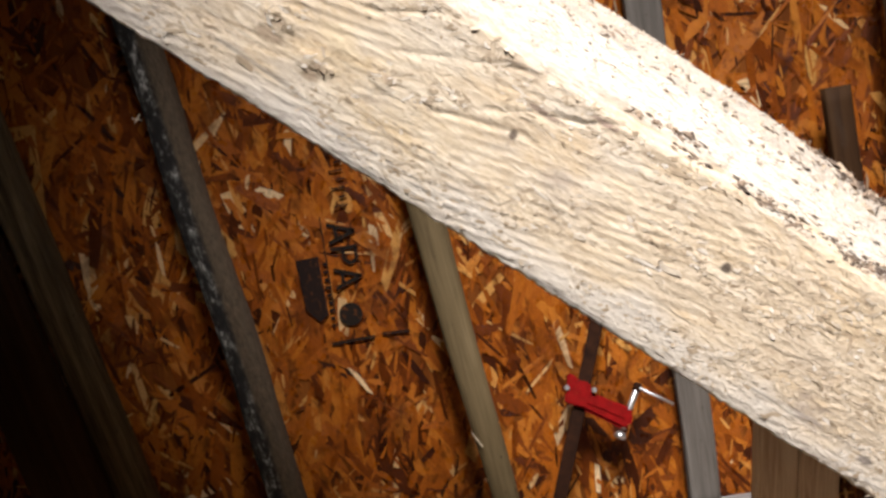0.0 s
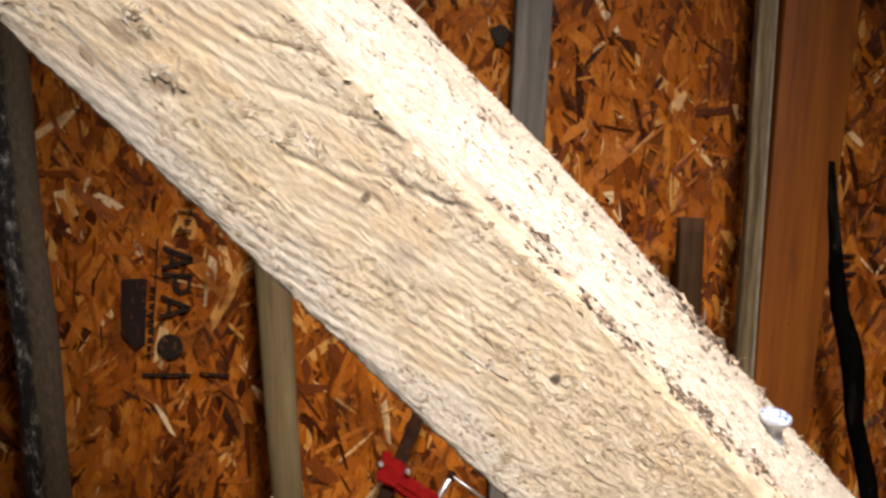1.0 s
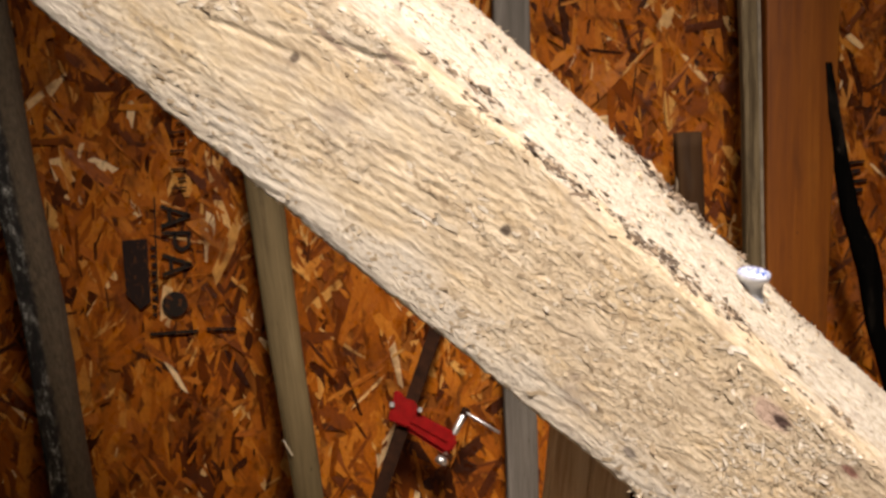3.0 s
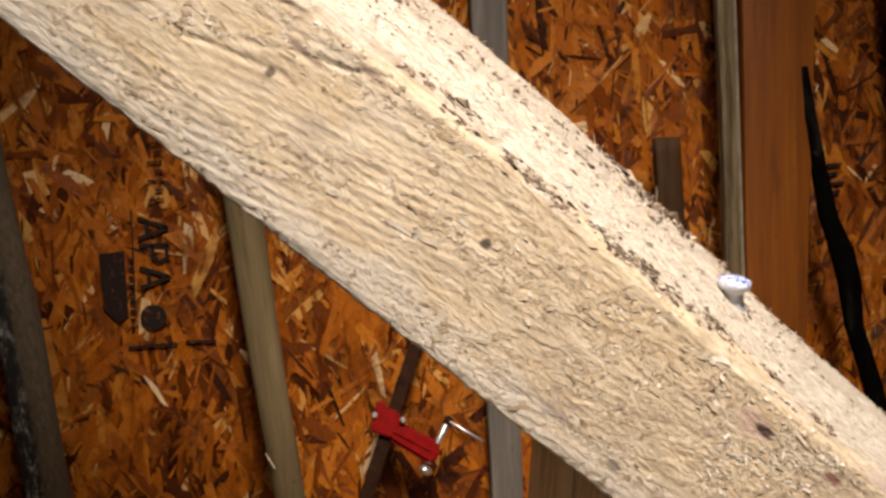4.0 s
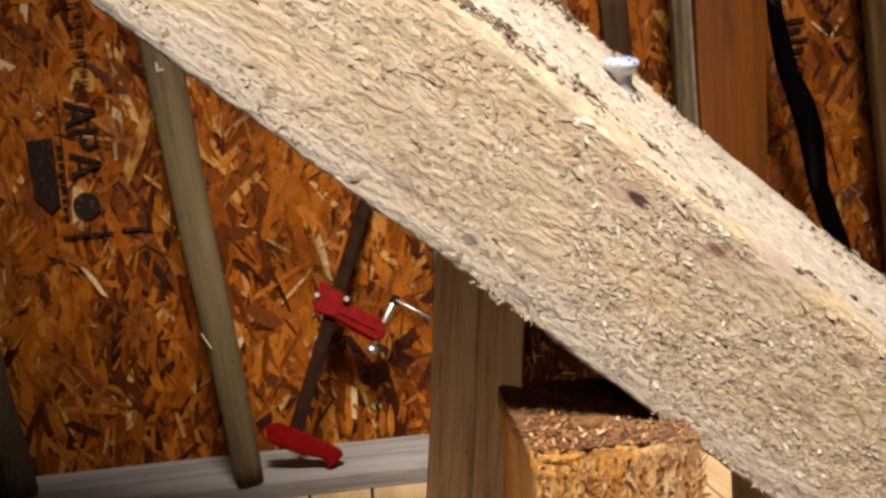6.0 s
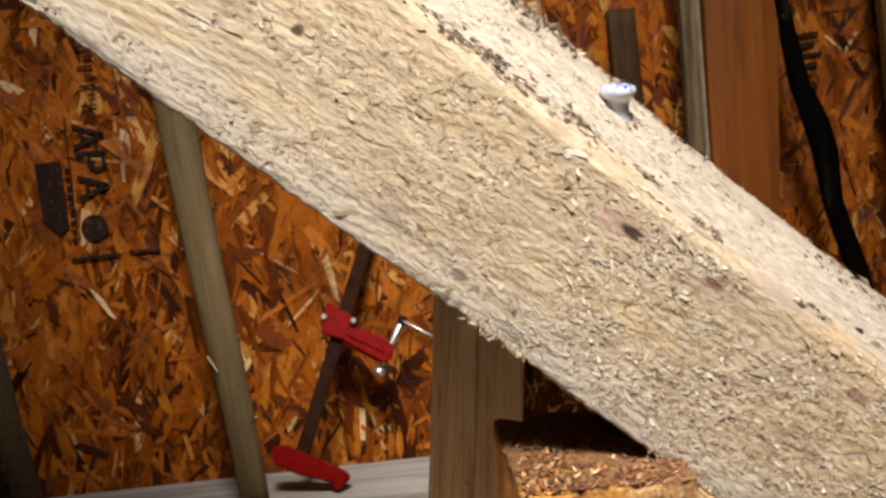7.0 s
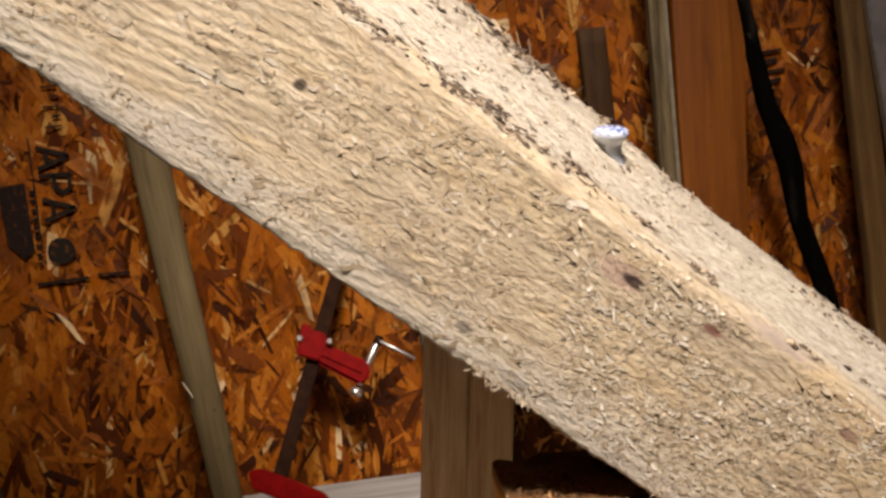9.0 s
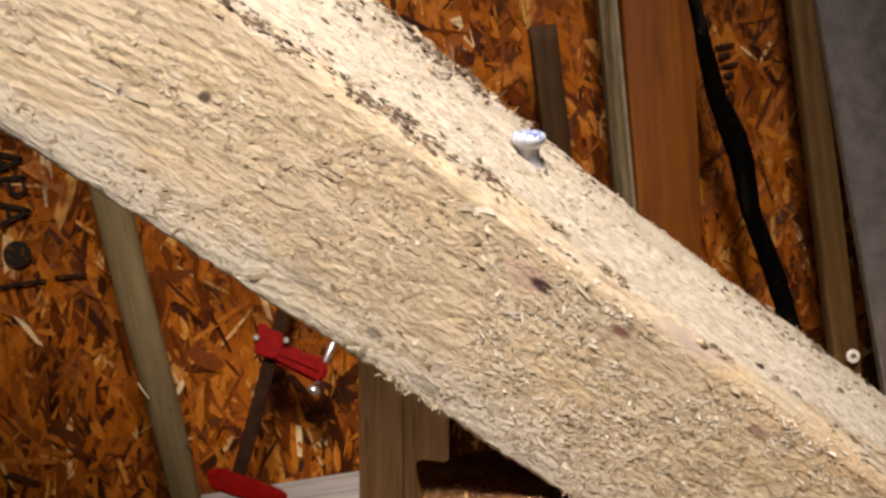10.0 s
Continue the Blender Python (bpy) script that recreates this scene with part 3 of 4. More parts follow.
slivers("fibres", 2300, 11, clear(patchy(0.012, 0.100, 16, 0.0, (-0.10, 0.27))), PALE, 0.0034, 0.0013, 0.0011, 0.5, "torn pale wood fibres")
slivers("fibres", 700, 2, clear(patchy(0.005, 0.104, 14, -0.05, (-0.62, -0.36))), FIBRE, 0.0030, 0.0014, 0.0004, 0.35, "torn pale wood fibres")
slivers("shavings", 46, 3, patchy(0.010, 0.100, 10, -0.1, (-0.60, 0.25)), FIBRE, 0.0062, 0.0024, 0.0022, 0.6, "small curled shavings")
slivers("whiskers", 480, 4, patchy(0.0, 0.003, 12, 0.0, (-0.12, 0.27)), FIBRE, 0.0022, 0.0006, 0.0014, 1.3, "frayed whiskers on the lower edge")
slivers("whiskers", 1300, 5, patchy(0.190, 0.250, 18, -0.15), FIBRE, 0.0022, 0.0007, 0.0015, 0.9, "frayed whiskers on the waney edge")
crumbs("bark_crumbs", 750, 6, patchy(0.190, 0.245, 34, 0.06), BARK, 0.0010, "dark crumbs of bark")
def heap(s, k, ds, dk):
    """Places gathered round one spot."""
    return lambda rng: (rng.normal(s, ds), min(0.255, max(0.0, rng.normal(k, dk))))


crumbs("bark_crumbs", 300, 16, heap(-0.175, 0.234, 0.026, 0.010), BARK, 0.0019, "heap of dark bark crumbs")
slivers("bark_strips", 130, 17, heap(-0.175, 0.234, 0.026, 0.010), BARK, 0.0055, 0.0015, 0.0040, 0.9, "heap of dark bark strips")
crumbs("bark_crumbs", 90, 25, heap(-0.185, 0.118, 0.035, 0.0055), BARK, 0.0011, "line of dark bark crumbs along the arris")
slivers("bark_strips", 70, 26, heap(-0.185, 0.118, 0.035, 0.0050), BARK, 0.0055, 0.0014, 0.0022, 0.4, "dark bark strips along the arris")
slivers("bark_strips", 150, 27, heap(0.10, 0.240, 0.10, 0.006), BARK, 0.0042, 0.0012, 0.0024, 0.8, "dark bark fringe on the crest")
for spot in range(5):
    s_mid, v_mid = on_beam(*((-0.218, 0.594), (-0.200, 0.567), (-0.164, 0.554), (-0.144, 0.538), (-0.126, 0.537))[spot])[::2]
    slivers("tuft", 22, 20 + spot, heap(s_mid, v_mid, 0.0050, 0.0028), FIBRE, 0.0030, 0.0018, 0.0009, 0.5, "tuft of torn fibres")
for spot, (x, z) in enumerate(((-0.026, 0.425), (0.134, 0.353))):
    s_mid, v_mid = on_beam(x, z)[::2]
    slivers("curl", 4, 30 + spot, heap(s_mid, v_mid, 0.0016, 0.0010), PALE, 0.0085, 0.0026, 0.0016, 0.4, "pale curled shaving")
crumbs("bark_crumbs", 800, 18, patchy(0.150, 0.250, 46, 0.05, (-0.62, -0.06)), BARK, 0.00065, "dark specks of bark")
slivers("bark_strips", 260, 19, patchy(0.130, 0.250, 40, 0.0, (-0.62, -0.06)), BARK, 0.0036, 0.0010, 0.0014, 0.5, "dark strips of inner bark")
slivers("whiskers", 800, 21, patchy(0.124, 0.250, 30, -0.1, (-0.62, -0.02)), FIBRE, 0.0032, 0.0009, 0.0016, 0.6, "frayed whiskers on the waney edge")
crumbs("bark_crumbs", 380, 7, patchy(0.106, 0.132, 30, 0.14, (-0.36, 0.10)), BARK, 0.0011, "dark crumbs of bark")
crumbs("bark_crumbs", 200, 8, patchy(0.120, 0.20, 40, 0.1), BARK, 0.00055, "dark specks of bark")
slivers("bark_strips", 200, 9, patchy(0.106, 0.130, 30, 0.12, (-0.36, 0.15)), BARK, 0.0045, 0.0013, 0.0010, 0.25, "dark strips of inner bark")
slivers("bark_strips", 220, 10, patchy(0.19, 0.25, 22, 0.10), BARK, 0.0050, 0.0013, 0.0020, 0.5, "dark strips of inner bark")


# ---- block under the beam ----
def sawn_block():
    bm = bmesh.new()
    n, h = 22, 14
    rings = []
    for j in range(h + 1):
        z = j / h
        ring = []
        for i, (x, y) in enumerate(section(0.086, 0.100, 0.004, 2)):
            ring.append(Vector((x, y, z * (0.191 - 0.03 * x + 0.10 * y))))
        rings.append(ring)
    loft(bm, rings)
    bmesh.ops.triangulate(bm, faces=[f for f in bm.faces if len(f.verts) > 4])
    bmesh.ops.subdivide_edges(bm, edges=list(bm.edges), cuts=5, use_grid_fill=True)
    for v in bm.verts:
        p = v.co.copy()
        if p.z > 0.004:
            v.co += Vector((0.0009 * noise.noise(p * 90), -0.0022 * noise.noise(p * 160) - 0.0012 * noise.noise(p * 420), min(1.0, p.z / 0.15) ** 4 * (0.0034 * noise.noise(p * 150) + 0.003 * noise.noise(p * 60))))
    return bm


block = tagged(part("timber_block", sawn_block(), SAWN, None, "upright orange sawn timber block propping the beam", True), category="timber block")
block.matrix_world = pose(0.1386, 0.373, 0.0)

def stump_mesh():
    bm, rings = bmesh.new(), []
    for j in range(13):
        z = j / 12
        ring = []
        for k in range(28):
            a = 2 * math.pi * k / 28
            r = 1 + 0.14 * noise.noise((math.cos(a) * 2, math.sin(a) * 2, z * 1.5)) + 0.05 * noise.noise((math.cos(a) * 9, math.sin(a) * 9, z * 6))
            ring.append(Vector((0.062 * r * math.cos(a), 0.052 * r * math.sin(a), z * (0.222 - 0.45 * 0.056 * math.cos(a) + 0.010 * noise.noise((math.cos(a) * 5, math.sin(a) * 5, 3))))))
        rings.append(ring)
    loft(bm, rings)
    return bm


stump = tagged(part("log_stump", stump_mesh(), RUSTY, None, "dark rotten brown log stump in the beam's shade", True), category="log")
stump.matrix_world = pose(0.184, 0.628, 0.0)


def stump_fibres(count, seed, name, material, label):
    """Torn fibres standing out from the stump's side and rim."""
    rng = np.random.default_rng(seed)
    verts, faces = [], []
    for _ in range(count):
        a, z = rng.uniform(math.pi * 0.95, math.pi * 1.9), 0.222 * rng.beta(3.0, 1.2)
        out = np.array((math.cos(a), math.sin(a), 0.0))
        here = np.array((0.062 * out[0], 0.052 * out[1], min(z, 0.216 - 0.025 * out[0])))
        lean_angle = rng.normal(1.4, 0.6)
        along = np.array((-out[1], out[0], 0.0)) * math.cos(lean_angle) + np.array((0, 0, math.sin(lean_angle)))
        across = np.cross(out, along)
        size, half, lift = 0.008 * rng.lognormal(0, 0.45), rng.uniform(0.0006, 0.0018), 0.006 * rng.random()
        base = len(verts)
        for t, wide in ((0.0, 0.7), (0.5, 1.0), (1.0, 0.3)):
            mid = here + along * size * t + out * (0.0045 + lift * t * t)
            verts += [tuple(mid - across * half * wide), tuple(mid + across * half * wide)]
        faces += [(base + 2 * i, base + 2 * i + 2, base + 2 * i + 3, base + 2 * i + 1) for i in range(2)]
    data = bpy.data.meshes.new(name)
    data.from_pydata(verts, [], faces)
    data.materials.append(material)
    ob = new(name, data)
    ob.parent = stump
    return tagged(ob, label, kind="stuff")


stump_fibres(700, 41, "rotten_fibre", MATTED, "rust-brown rotten fibres")
stump_fibres(220, 42, "orange_fibre", CHAFF, "orange torn fibres")


def block_fibres(count, seed, name="torn_fibre", material=CHAFF, share=0.03, lift=0.0022, label="pale orange torn fibres"):
    """Torn fibres on the face and top of the block."""
    rng = np.random.default_rng(seed)
    verts, faces = [], []
    for _ in range(count):
        x, z = rng.uniform(-0.042, 0.042), rng.uniform(0.03, 0.184)
        top = rng.random() < share
        back = 0.06 * rng.random() ** 1.5
        here = np.array((x, back if top else -0.0015, 0.1915 - 0.03 * x + 0.10 * back if top else min(z, 0.188 - 0.03 * x)))
        normal = np.array((0, 0, 1.0)) if top else np.array((0, -1.0, 0))
        a = rng.uniform(0, math.pi) if top else rng.normal(1.4, 0.5)
        along = np.array((math.cos(a), math.sin(a), 0)) if top else np.array((math.cos(a), 0, math.sin(a)))
        across = np.cross(normal, along)
        size, half, up_end = 0.0042 * rng.lognormal(0, 0.4), rng.uniform(0.0004, 0.0011), lift * rng.random()
        base = len(verts)
        for t, wide in ((0.0, 0.7), (0.5, 1.0), (1.0, 0.4)):
            mid = here + along * size * t + normal * (up_end * t * t)
            verts += [tuple(mid - across * half * wide), tuple(mid + across * half * wide)]
        faces += [(base + 2 * i, base + 2 * i + 2, base + 2 * i + 3, base + 2 * i + 1) for i in range(2)]
    data = bpy.data.meshes.new(name)
    data.from_pydata(verts, [], faces)
    data.materials.append(material)
    ob = new(name, data)
    ob.parent = block
    return tagged(ob, label, kind="stuff")


block_fibres(1100, 12)
block_fibres(650, 13, "matted_fibre", MATTED, 1.0, 0.0016, "rust-brown matted fibre on the torn top")

# ---- sticks, boards and laths along the wall ----
plate = tagged(part("sill_board", stick_mesh(2.15, (0.118, 0.018), (0.118, 0.018), corner=0.08, crook=0.001), DRIFT, None, "flat grey weathered board along the foot of the wall", True), category="board")
plate.matrix_world = Matrix(((0, 0, 1, -0.86), (1, 0, 0, 0.938), (0, -1, 0, 0.018), (0, 0, 0, 1)))

leaning("wooden_stake", (-0.117, 0.877, 0.019), (-0.211, 0.972, 0.760), (0.029, 0.016), (0.050, 0.026), STAKE,
        "tapered greyish wooden stake leaning on the wall", "stake", corner=0.42, crook=0.0025, seed=1.0)
stake = bpy.data.objects["wooden_stake"]
bm = bmesh.new()
rod(bm, (-0.0165, -0.0005, 0.168), (-0.0085, -0.0045, 0.150), 0.0007, 5)
part("splinter", bm, FIBRE, stake, "pale raised splinter")
bm = bmesh.new()
box(bm, (-0.006, -0.0012, 0.452), (0.002, 0.001, 0.455))
box(bm, (-0.006, -0.0012, 0.455), (-0.003, 0.001, 0.463))
part("chalk_mark", bm, DULL, stake, "small white chalk mark")
leaning("mossy_pole", (-0.372, 0.905, 0.019), (-0.538, 0.955, 1.10), (0.044, 0.036), (0.047, 0.040), MOSSY,
        "split pole with dark lichened bark on one side", "pole", corner=0.40, crook=0.006, seed=2.0)
pole = bpy.data.objects["mossy_pole"]
bm = bmesh.new()
for a, b in (((-0.021, -0.001, 0.600), (-0.029, -0.006, 0.590)), ((-0.021, -0.001, 0.592), (-0.031, -0.004, 0.597))):
    rod(bm, a, b, 0.0007, 5)
part("splinter", bm, FIBRE, pole, "pale forked splinter")
leaning("wooden_pole", (-0.540, 0.905, 0.019), (-0.783, 0.955, 1.10), (0.048, 0.030), (0.046, 0.030), OLIVE,
        "dull brown wooden pole leaning in the dark corner", "pole", corner=0.35, crook=0.004, seed=3.0)
leaning("dark_board", (-0.580, 0.860, 0.0), (-0.810, 0.965, 0.80), (0.085, 0.018), (0.085, 0.018), UMBER,
        "dark reddish-brown board leaning in the corner", "board", corner=0.15, seed=4.0)
leaning("grey_lath", (0.125, 0.962, 0.019), (0.121, 0.972, 1.25), (0.038, 0.018), (0.050, 0.020), GREY,
        "upright grey weathered lath against the wall", "lath", corner=0.2, crook=0.003, seed=5.0)
leaning("weathered_plank", (0.062, 0.585, 0.0), (0.099, 0.557, 0.360), (0.033, 0.022), (0.030, 0.020), TAN,
        "weathered grey plank standing upright beside a thicker one", "plank", corner=0.15, crook=0.003, seed=6.0)
leaning("brown_plank", (0.096, 0.588, 0.0), (0.130, 0.560, 0.330), (0.036, 0.030), (0.033, 0.030), TAN,
        "thick brownish plank standing beside the orange block", "plank", corner=0.12, crook=0.003, seed=6.5)
leaning("propped_plank", (0.350, 0.625, 0.0), (0.335, 0.602, 0.190), (0.078, 0.020), (0.076, 0.020), TAN,
        "dull grey-brown plank standing on the floor behind the beam", "plank", corner=0.12, crook=0.002, seed=12.0)
leaning("short_lath", (0.338, 0.915, 0.019), (0.330, 0.940, 0.520), (0.030, 0.016), (0.032, 0.016), UMBER,
        "short dark brown lath standing by the wall", "lath", corner=0.2, seed=7.0)
leaning("narrow_lath", (0.399, 0.905, 0.019), (0.408, 0.955, 1.25), (0.019, 0.016), (0.023, 0.018), OLIVE,
        "narrow greyish-olive lath with a highlight strip on its right edge", "lath", corner=0.2, seed=8.0)
# thin pale strip stands in for light caught by the lath's right edge
bm = bmesh.new()
box(bm, (0.0066, -0.0012, 0.0), (0.0106, 0.0016, 1.23), 0.0006)
part("worn_edge", bm, EDGE_GLINT, bpy.data.objects["narrow_lath"], "pale strip for the edge highlight")
leaning("orange_board", (0.438, 0.905, 0.019), (0.500, 0.960, 1.25), (0.062, 0.018), (0.122, 0.018), ORANGE,
        "orange-brown pine board leaning on the wall", "board", corner=0.15, seed=9.0)
leaning("brown_lath", (0.668, 0.920, 0.019), (0.628, 0.962, 1.10), (0.034, 0.018), (0.034, 0.018), BROWN,
        "dull brown lath beside the grey metal strip", "lath", corner=0.2, seed=10.0)
leaning("metal_strip", (0.752, 0.905, 0.019), (0.659, 0.962, 1.10), (0.10, 0.006), (0.10, 0.006), SHEET,
        "dull grey metal strip with a bright edge leaning on the wall", "metal strip", corner=0.3, seed=11.0)


strip = bpy.data.objects["metal_strip"]
bm = bmesh.new()
box(bm, (-0.0515, -0.0035, 0.0), (-0.0485, 0.0065, 1.09), 0.0008)
part("folded_edge", bm, STEEL, strip, "bright thin strip along the left edge")


def charred_branch():
    """A crooked black form, modelled as a branch, thicker at the knee."""
    bm, rings = bmesh.new(), []
    spine = ((0.616, 0.905, 0.019, 0.012), (0.590, 0.912, 0.13, 0.0125), (0.573, 0.916, 0.21, 0.013), (0.552, 0.920, 0.284, 0.0125), (0.547, 0.923, 0.345, 0.0155), (0.539, 0.924, 0.378, 0.0165),
             (0.524, 0.926, 0.420, 0.0125), (0.513, 0.928, 0.48, 0.0105), (0.505, 0.929, 0.540, 0.008), (0.499, 0.930, 0.600, 0.004))
    for x, y, z, r in spine:
        rings.append([Vector((x + r * math.cos(a) * (1 + 0.15 * noise.noise((x * 40, a, z * 30))), y + 0.6 * r * math.sin(a), z)) for a in (2 * math.pi * k / 10 for k in range(10))])
    loft(bm, rings)
    return bm


branch = tagged(part("charred_branch", charred_branch(), BLACK, None, "crooked black branch leaning against a brown board", True), category="branch")


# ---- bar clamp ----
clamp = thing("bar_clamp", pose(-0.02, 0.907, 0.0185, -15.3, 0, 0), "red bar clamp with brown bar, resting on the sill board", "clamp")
bm = bmesh.new()
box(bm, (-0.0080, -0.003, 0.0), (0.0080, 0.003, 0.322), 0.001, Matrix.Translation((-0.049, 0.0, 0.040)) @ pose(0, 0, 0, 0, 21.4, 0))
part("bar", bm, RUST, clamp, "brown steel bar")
bm = bmesh.new()
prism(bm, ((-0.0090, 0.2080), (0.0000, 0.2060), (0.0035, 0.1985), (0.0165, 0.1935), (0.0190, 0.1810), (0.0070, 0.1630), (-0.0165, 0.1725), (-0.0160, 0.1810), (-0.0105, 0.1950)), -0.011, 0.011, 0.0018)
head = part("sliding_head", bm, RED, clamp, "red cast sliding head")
bm = bmesh.new()
prism(bm, ((0.0100, 0.1865), (0.0400, 0.1680), (0.0615, 0.1565), (0.0640, 0.1480), (0.0580, 0.1335), (0.0490, 0.1310), (0.0010, 0.1635)), -0.0085, 0.0085, 0.0036)
part("arm", bm, RED, head, "red cast arm")
bm = bmesh.new()
prism(bm, ((0.0120, 0.1765), (0.0545, 0.1500), (0.0515, 0.1440), (0.0080, 0.1700)), -0.0105, -0.0080, 0.001)
part("rib", bm, RED, head)
for x, z in ((-0.0120, 0.191), (0.0205, 0.1835)):
    bm = bmesh.new()
    lathe(bm, [(0.003, 0), (0.0036, 0.001), (0.0036, 0.0035), (0.0026, 0.0042)], 6, Matrix.Translation((x, -0.0105, z)) @ pose(0, 0, 0, 90, 0, 0))
    part("bolt", bm, STEEL, head, "small steel bolt")
bm = bmesh.new()
rod(bm, (0.0475, 0, 0.132), (0.0755, 0, 0.180), 0.0040)
screw = part("screw", bm, STEEL, clamp, "bright steel screw", True)
bm = bmesh.new()
lathe(bm, [(0.003, 0), (0.0066, 0.001), (0.0078, 0.004), (0.006, 0.008), (0.003, 0.010)], 16, Matrix.Translation((0.0420, 0, 0.1205)) @ pose(0, 0, 0, 0, 30, 0))
part("pad", bm, STEEL, screw, "", True)
bm = bmesh.new()
lathe(bm, [(0.0035, 0), (0.0052, 0.001), (0.0052, 0.009), (0.0035, 0.011)], 12, Matrix.Translation((0.0725, 0, 0.1745)) @ pose(0, 0, 0, 0, 30, 0))
part("collar", bm, RUST, screw, "", True)
bm = bmesh.new()
rod(bm, (0.0750, -0.003, 0.179), (0.1140, -0.008, 0.153), 0.0018, 8)
part("handle", bm, STEEL, screw, "thin steel sliding handle", True)
bm = bmesh.new()
prism(bm, ((-0.0807, 0.0546), (-0.0660, 0.0555), (-0.0352, 0.0400), (-0.0020, 0.0205), (0.0040, 0.0130), (-0.0020, 0.0085), (-0.0095, 0.0), (-0.0150, 0.0), (-0.0165, 0.0095), (-0.0520, 0.0215), (-0.0775, 0.0350)), -0.009, 0.009, 0.0018)
part("fixed_jaw", bm, RED, clamp, "red cast fixed jaw")

# ---- porcelain knob on the beam ----
bm = bmesh.new()
lathe(bm, [(0.0105, -0.012), (0.0090, -0.005), (0.0074, 0.0), (0.0068, 0.0065), (0.0074, 0.0085), (0.0094, 0.0098), (0.0104, 0.0115), (0.0106, 0.0135), (0.0100, 0.0154), (0.0080, 0.0166), (0.0045, 0.0173), (0.0012, 0.0175)], 32)
knob = tagged(part("porcelain_knob", bm, PORCELAIN, None, "small white porcelain knob painted with blue strokes", True), category="knob")
knob.matrix_world = pose(0.1830, 0.476, 0.3735, 16, 2, 0)

# ---- stamp on the wall ----
stamp = thing("wall_stamp", pose(-0.29, 0.9955, 0.40), "black grading stamp printed on the strand board", "stamp", kind="structure")


def ink(shape, name="ink_mark"):
    bm = bmesh.new()
    prism(bm, shape, -0.0005, 0.0005)
    return part(name, bm, INK if name != "faded_mark" else FADED, stamp)


def stroke(a, b, w, name="ink_mark"):
    a, b = Vector(a), Vector(b)
    n = Vector((-(b - a).y, (b - a).x)).normalized() * w / 2
    return ink([tuple(a + n), tuple(b + n), tuple(b - n), tuple(a - n)], name)


for z in (0.032, -0.026):
    stroke((0.025, z), (-0.009, z + 0.012), 0.0048)
    stroke((0.025, z), (-0.009, z - 0.012), 0.0048)
    stroke((0.001, z + 0.007), (0.001, z - 0.007), 0.0045)
stroke((0.025, 0.012), (-0.009, 0.012), 0.0048)
for a, b in (((0.023, 0.012), (0.022, -0.004)), ((0.022, -0.004), (0.014, -0.009)), ((0.014, -0.009), (0.007, -0.003)), ((0.007, -0.003), (0.006, 0.012))):
    stroke(a, b, 0.0043)
ink([(0.004 + 0.015 * math.cos(a), -0.073 + 0.015 * math.sin(a)) for a in (2 * math.pi * k / 18 for k in range(18))], "round_seal")
stroke((-0.026, -0.108), (0.030, -0.106), 0.0035)
stroke((0.040, -0.104), (0.075, -0.105), 0.0035, "faded_mark")
ink([(0.377 + 0.011 * math.cos(a) * (1 + 0.25 * math.sin(3 * a)), 0.328 + 0.013 * math.sin(a)) for a in (2 * math.pi * k / 14 for k in range(14))], "knot_mark")
for k in range(5):
    stroke((0.850 + 0.009 * ((k * 3) % 4) / 3, 0.035 + 0.012 * k), (0.866 + 0.013 * ((k * 2) % 5) / 4, 0.037 + 0.012 * k), 0.0035 + 0.002 * (k % 2), "faded_mark")
stroke((-0.016, 0.055), (-0.016, -0.070), 0.0016)
# dark patch of strands, laid in as one of the stamp's marks
ink([(-0.055, 0.004), (-0.026, 0.006), (-0.024, -0.070), (-0.036, -0.078), (-0.052, -0.060)], "faded_mark")
for k in range(9):
    stroke((0.004 + 0.008 * (k % 2), 0.065 + 0.011 * k), (0.022, 0.066 + 0.011 * k), 0.0022, "faded_mark")
    stroke((-0.022, -0.005 - 0.010 * k), (-0.017, -0.005 - 0.010 * k), 0.004, "faded_mark")

# ---- small tag on the brown lath ----
bm = bmesh.new()
loft(bm, [[Vector((r * math.cos(a) * q, y, r * math.sin(a) * q)) for a, q in ((2 * math.pi * k / 16, 1.0) for k in range(16))] for r, y in ((0.0035, 0.0), (0.0075, 0.0), (0.0085, -0.001), (0.0085, -0.003), (0.0075, -0.004), (0.0035, -0.004))], False)
tag = tagged(part("washer", bm, CHALK, None, "small white plastic washer on the brown lath"), category="washer")
tag.matrix_world = pose(0.668, 0.9195, 0.093, -4, 0, 0)

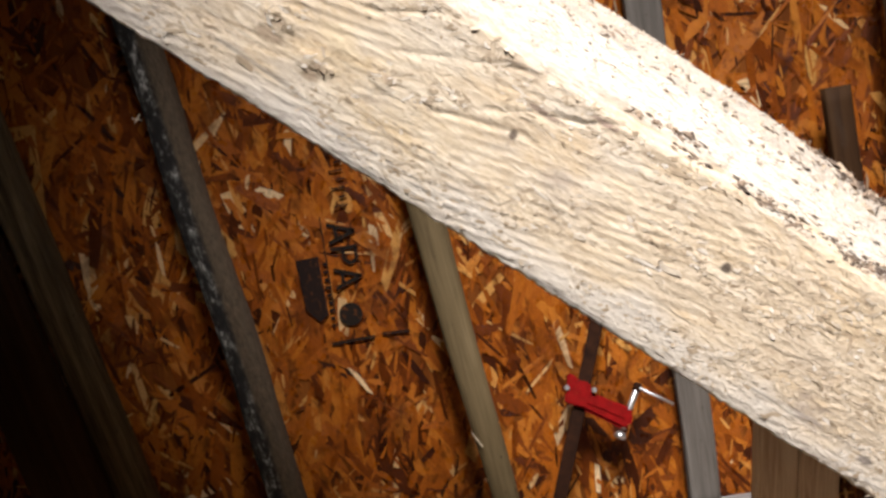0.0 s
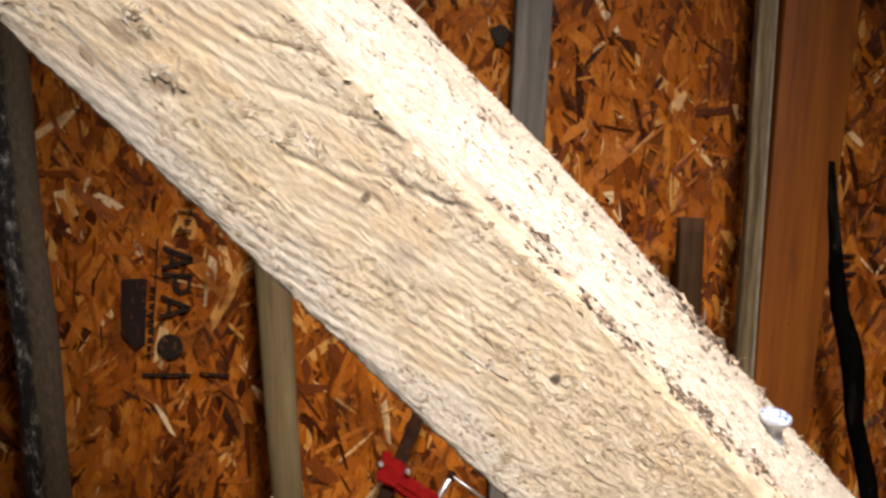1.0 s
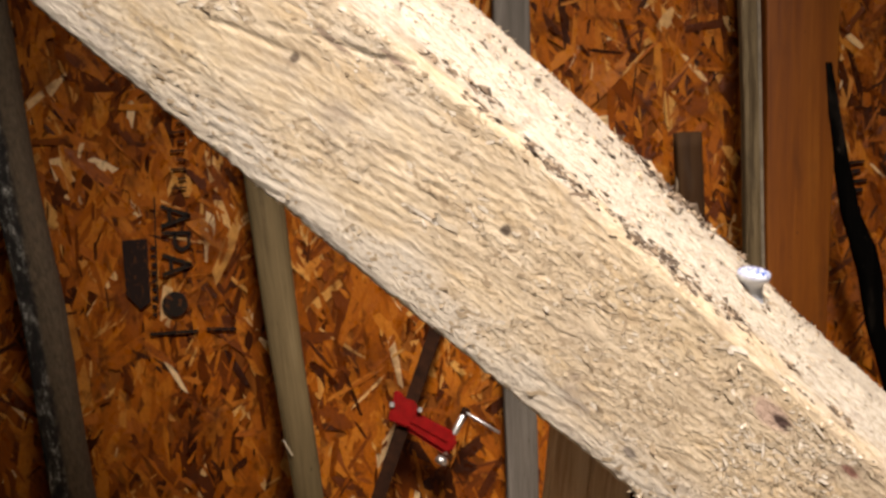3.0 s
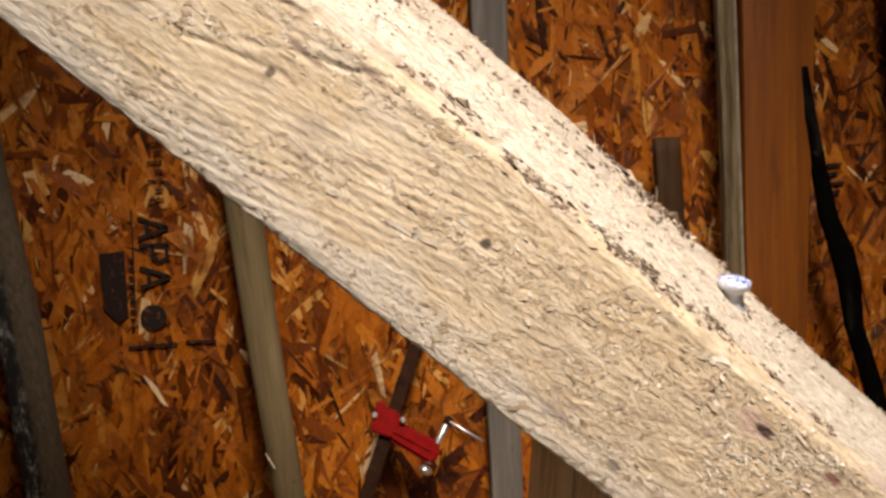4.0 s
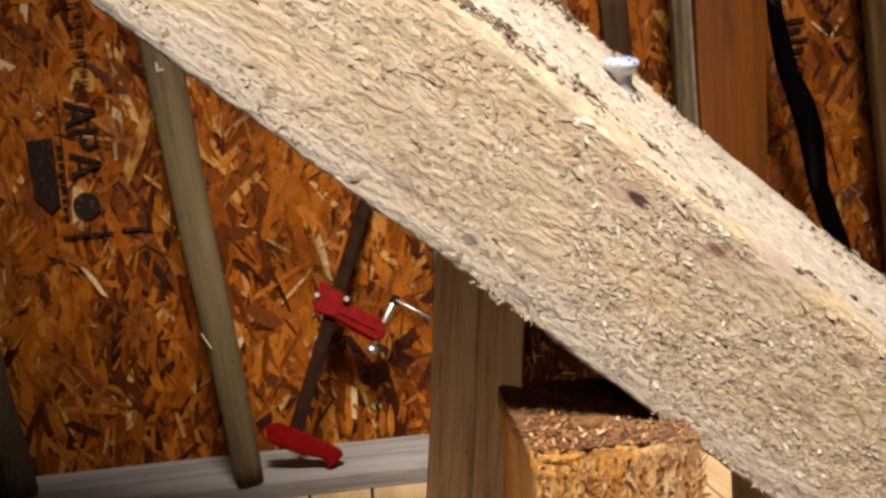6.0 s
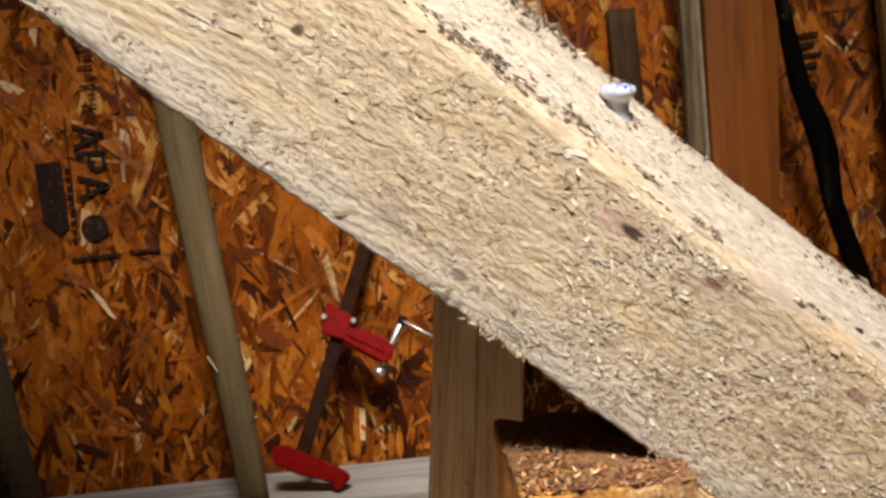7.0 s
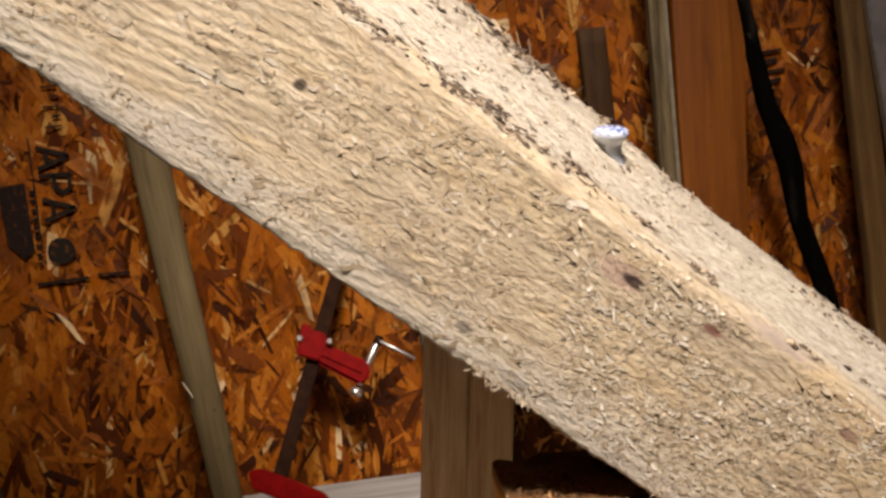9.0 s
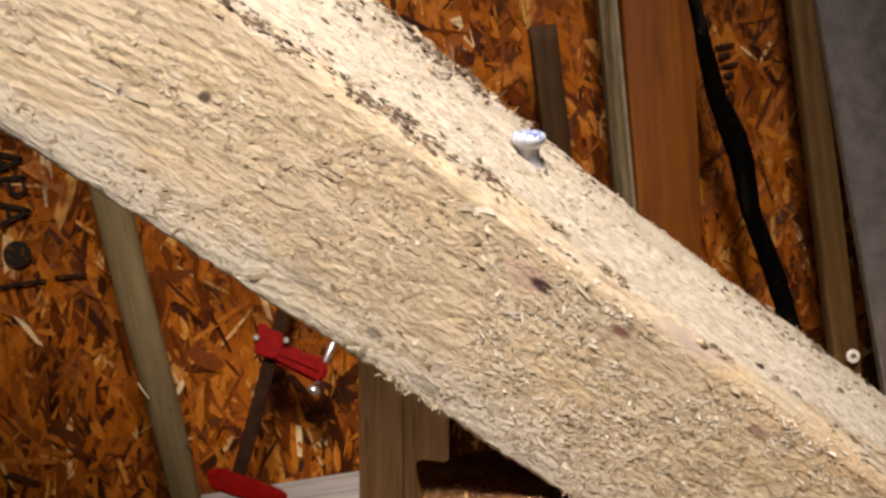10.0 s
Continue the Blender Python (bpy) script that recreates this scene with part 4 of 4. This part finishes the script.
# ---- pine floor boards ----
# boards stop short where out of view, so less light bounces up
x = LEFT + 0.02
widths = random.Random(4)
while x < RIGHT - 0.05:
    w = 0.066 + 0.002 * widths.random()
    board = part("floor_board", stick_mesh(0.72, (w - 0.0025, 0.018), (w - 0.0025, 0.018), corner=0.10, crook=0.0), FRESH, bpy.data.objects["floor"], "", True)
    board.matrix_world = Matrix(((1, 0, 0, x + w / 2), (0, 0, 1, BACK - 0.74), (0, -1, 0, 0.0), (0, 0, 0, 1)))
    x += w


# ---- strands of the wall board ----
def strands(count, seed, low, high, size, near, far):
    rng = np.random.default_rng(seed)
    verts, faces, uvs = [], [], []
    turn = rng.normal(math.pi / 2, 0.62, count)
    for i in range(count):
        length, width = size * (0.016 + 0.062 * rng.beta(1.3, 2.2)), size * (0.0018 + 0.0120 * rng.beta(1.1, 2.0))
        cx, cz = rng.uniform(low[0], high[0]), rng.uniform(low[1], high[1])
        ax, az = math.cos(turn[i]), math.sin(turn[i])
        tilt = rng.normal(0, (0.006, 0.04))
        depth = rng.uniform(near, far)
        nick = rng.uniform(0.55, 1.0, 6)
        shape = ((-0.5, -0.44 * nick[0]), (-0.05, -0.5), (0.48 * nick[4], -0.48 * nick[1]), (0.5, 0.44 * nick[2]), (0.05, 0.5), (-0.48 * nick[5], 0.48 * nick[3]))
        base = len(verts)
        for a, b in shape:
            p, q = a * length, b * width
            verts.append((cx + p * ax - q * az, BACK - depth + tilt[0] * p + tilt[1] * q, cz + p * az + q * ax))
            uvs.append((p * 10, q * 10))
        faces.append(tuple(range(base, base + 6))[::-1])
    data = bpy.data.meshes.new("strand")
    data.from_pydata(verts, [], faces)
    layer = data.uv_layers.new(name="UVMap")
    order = np.empty(len(data.loops), np.int32)
    data.loops.foreach_get("vertex_index", order)
    layer.data.foreach_set("uv", np.array(uvs, np.float32)[order].ravel())
    data.materials.append(STRAND)
    ob = new("strands", data)
    ob.parent = wall_north
    return tagged(ob, kind="stuff")


strands(8500, 15, (LEFT, 0.0), (1.0, 1.25), 1.9, 0.0002, 0.0016)
strands(6000, 16, (LEFT, 0.0), (1.0, 1.25), 1.1, 0.0007, 0.0020)
strands(3500, 7, (LEFT, 0.0), (1.0, 1.25), 0.5, 0.0012, 0.0024)
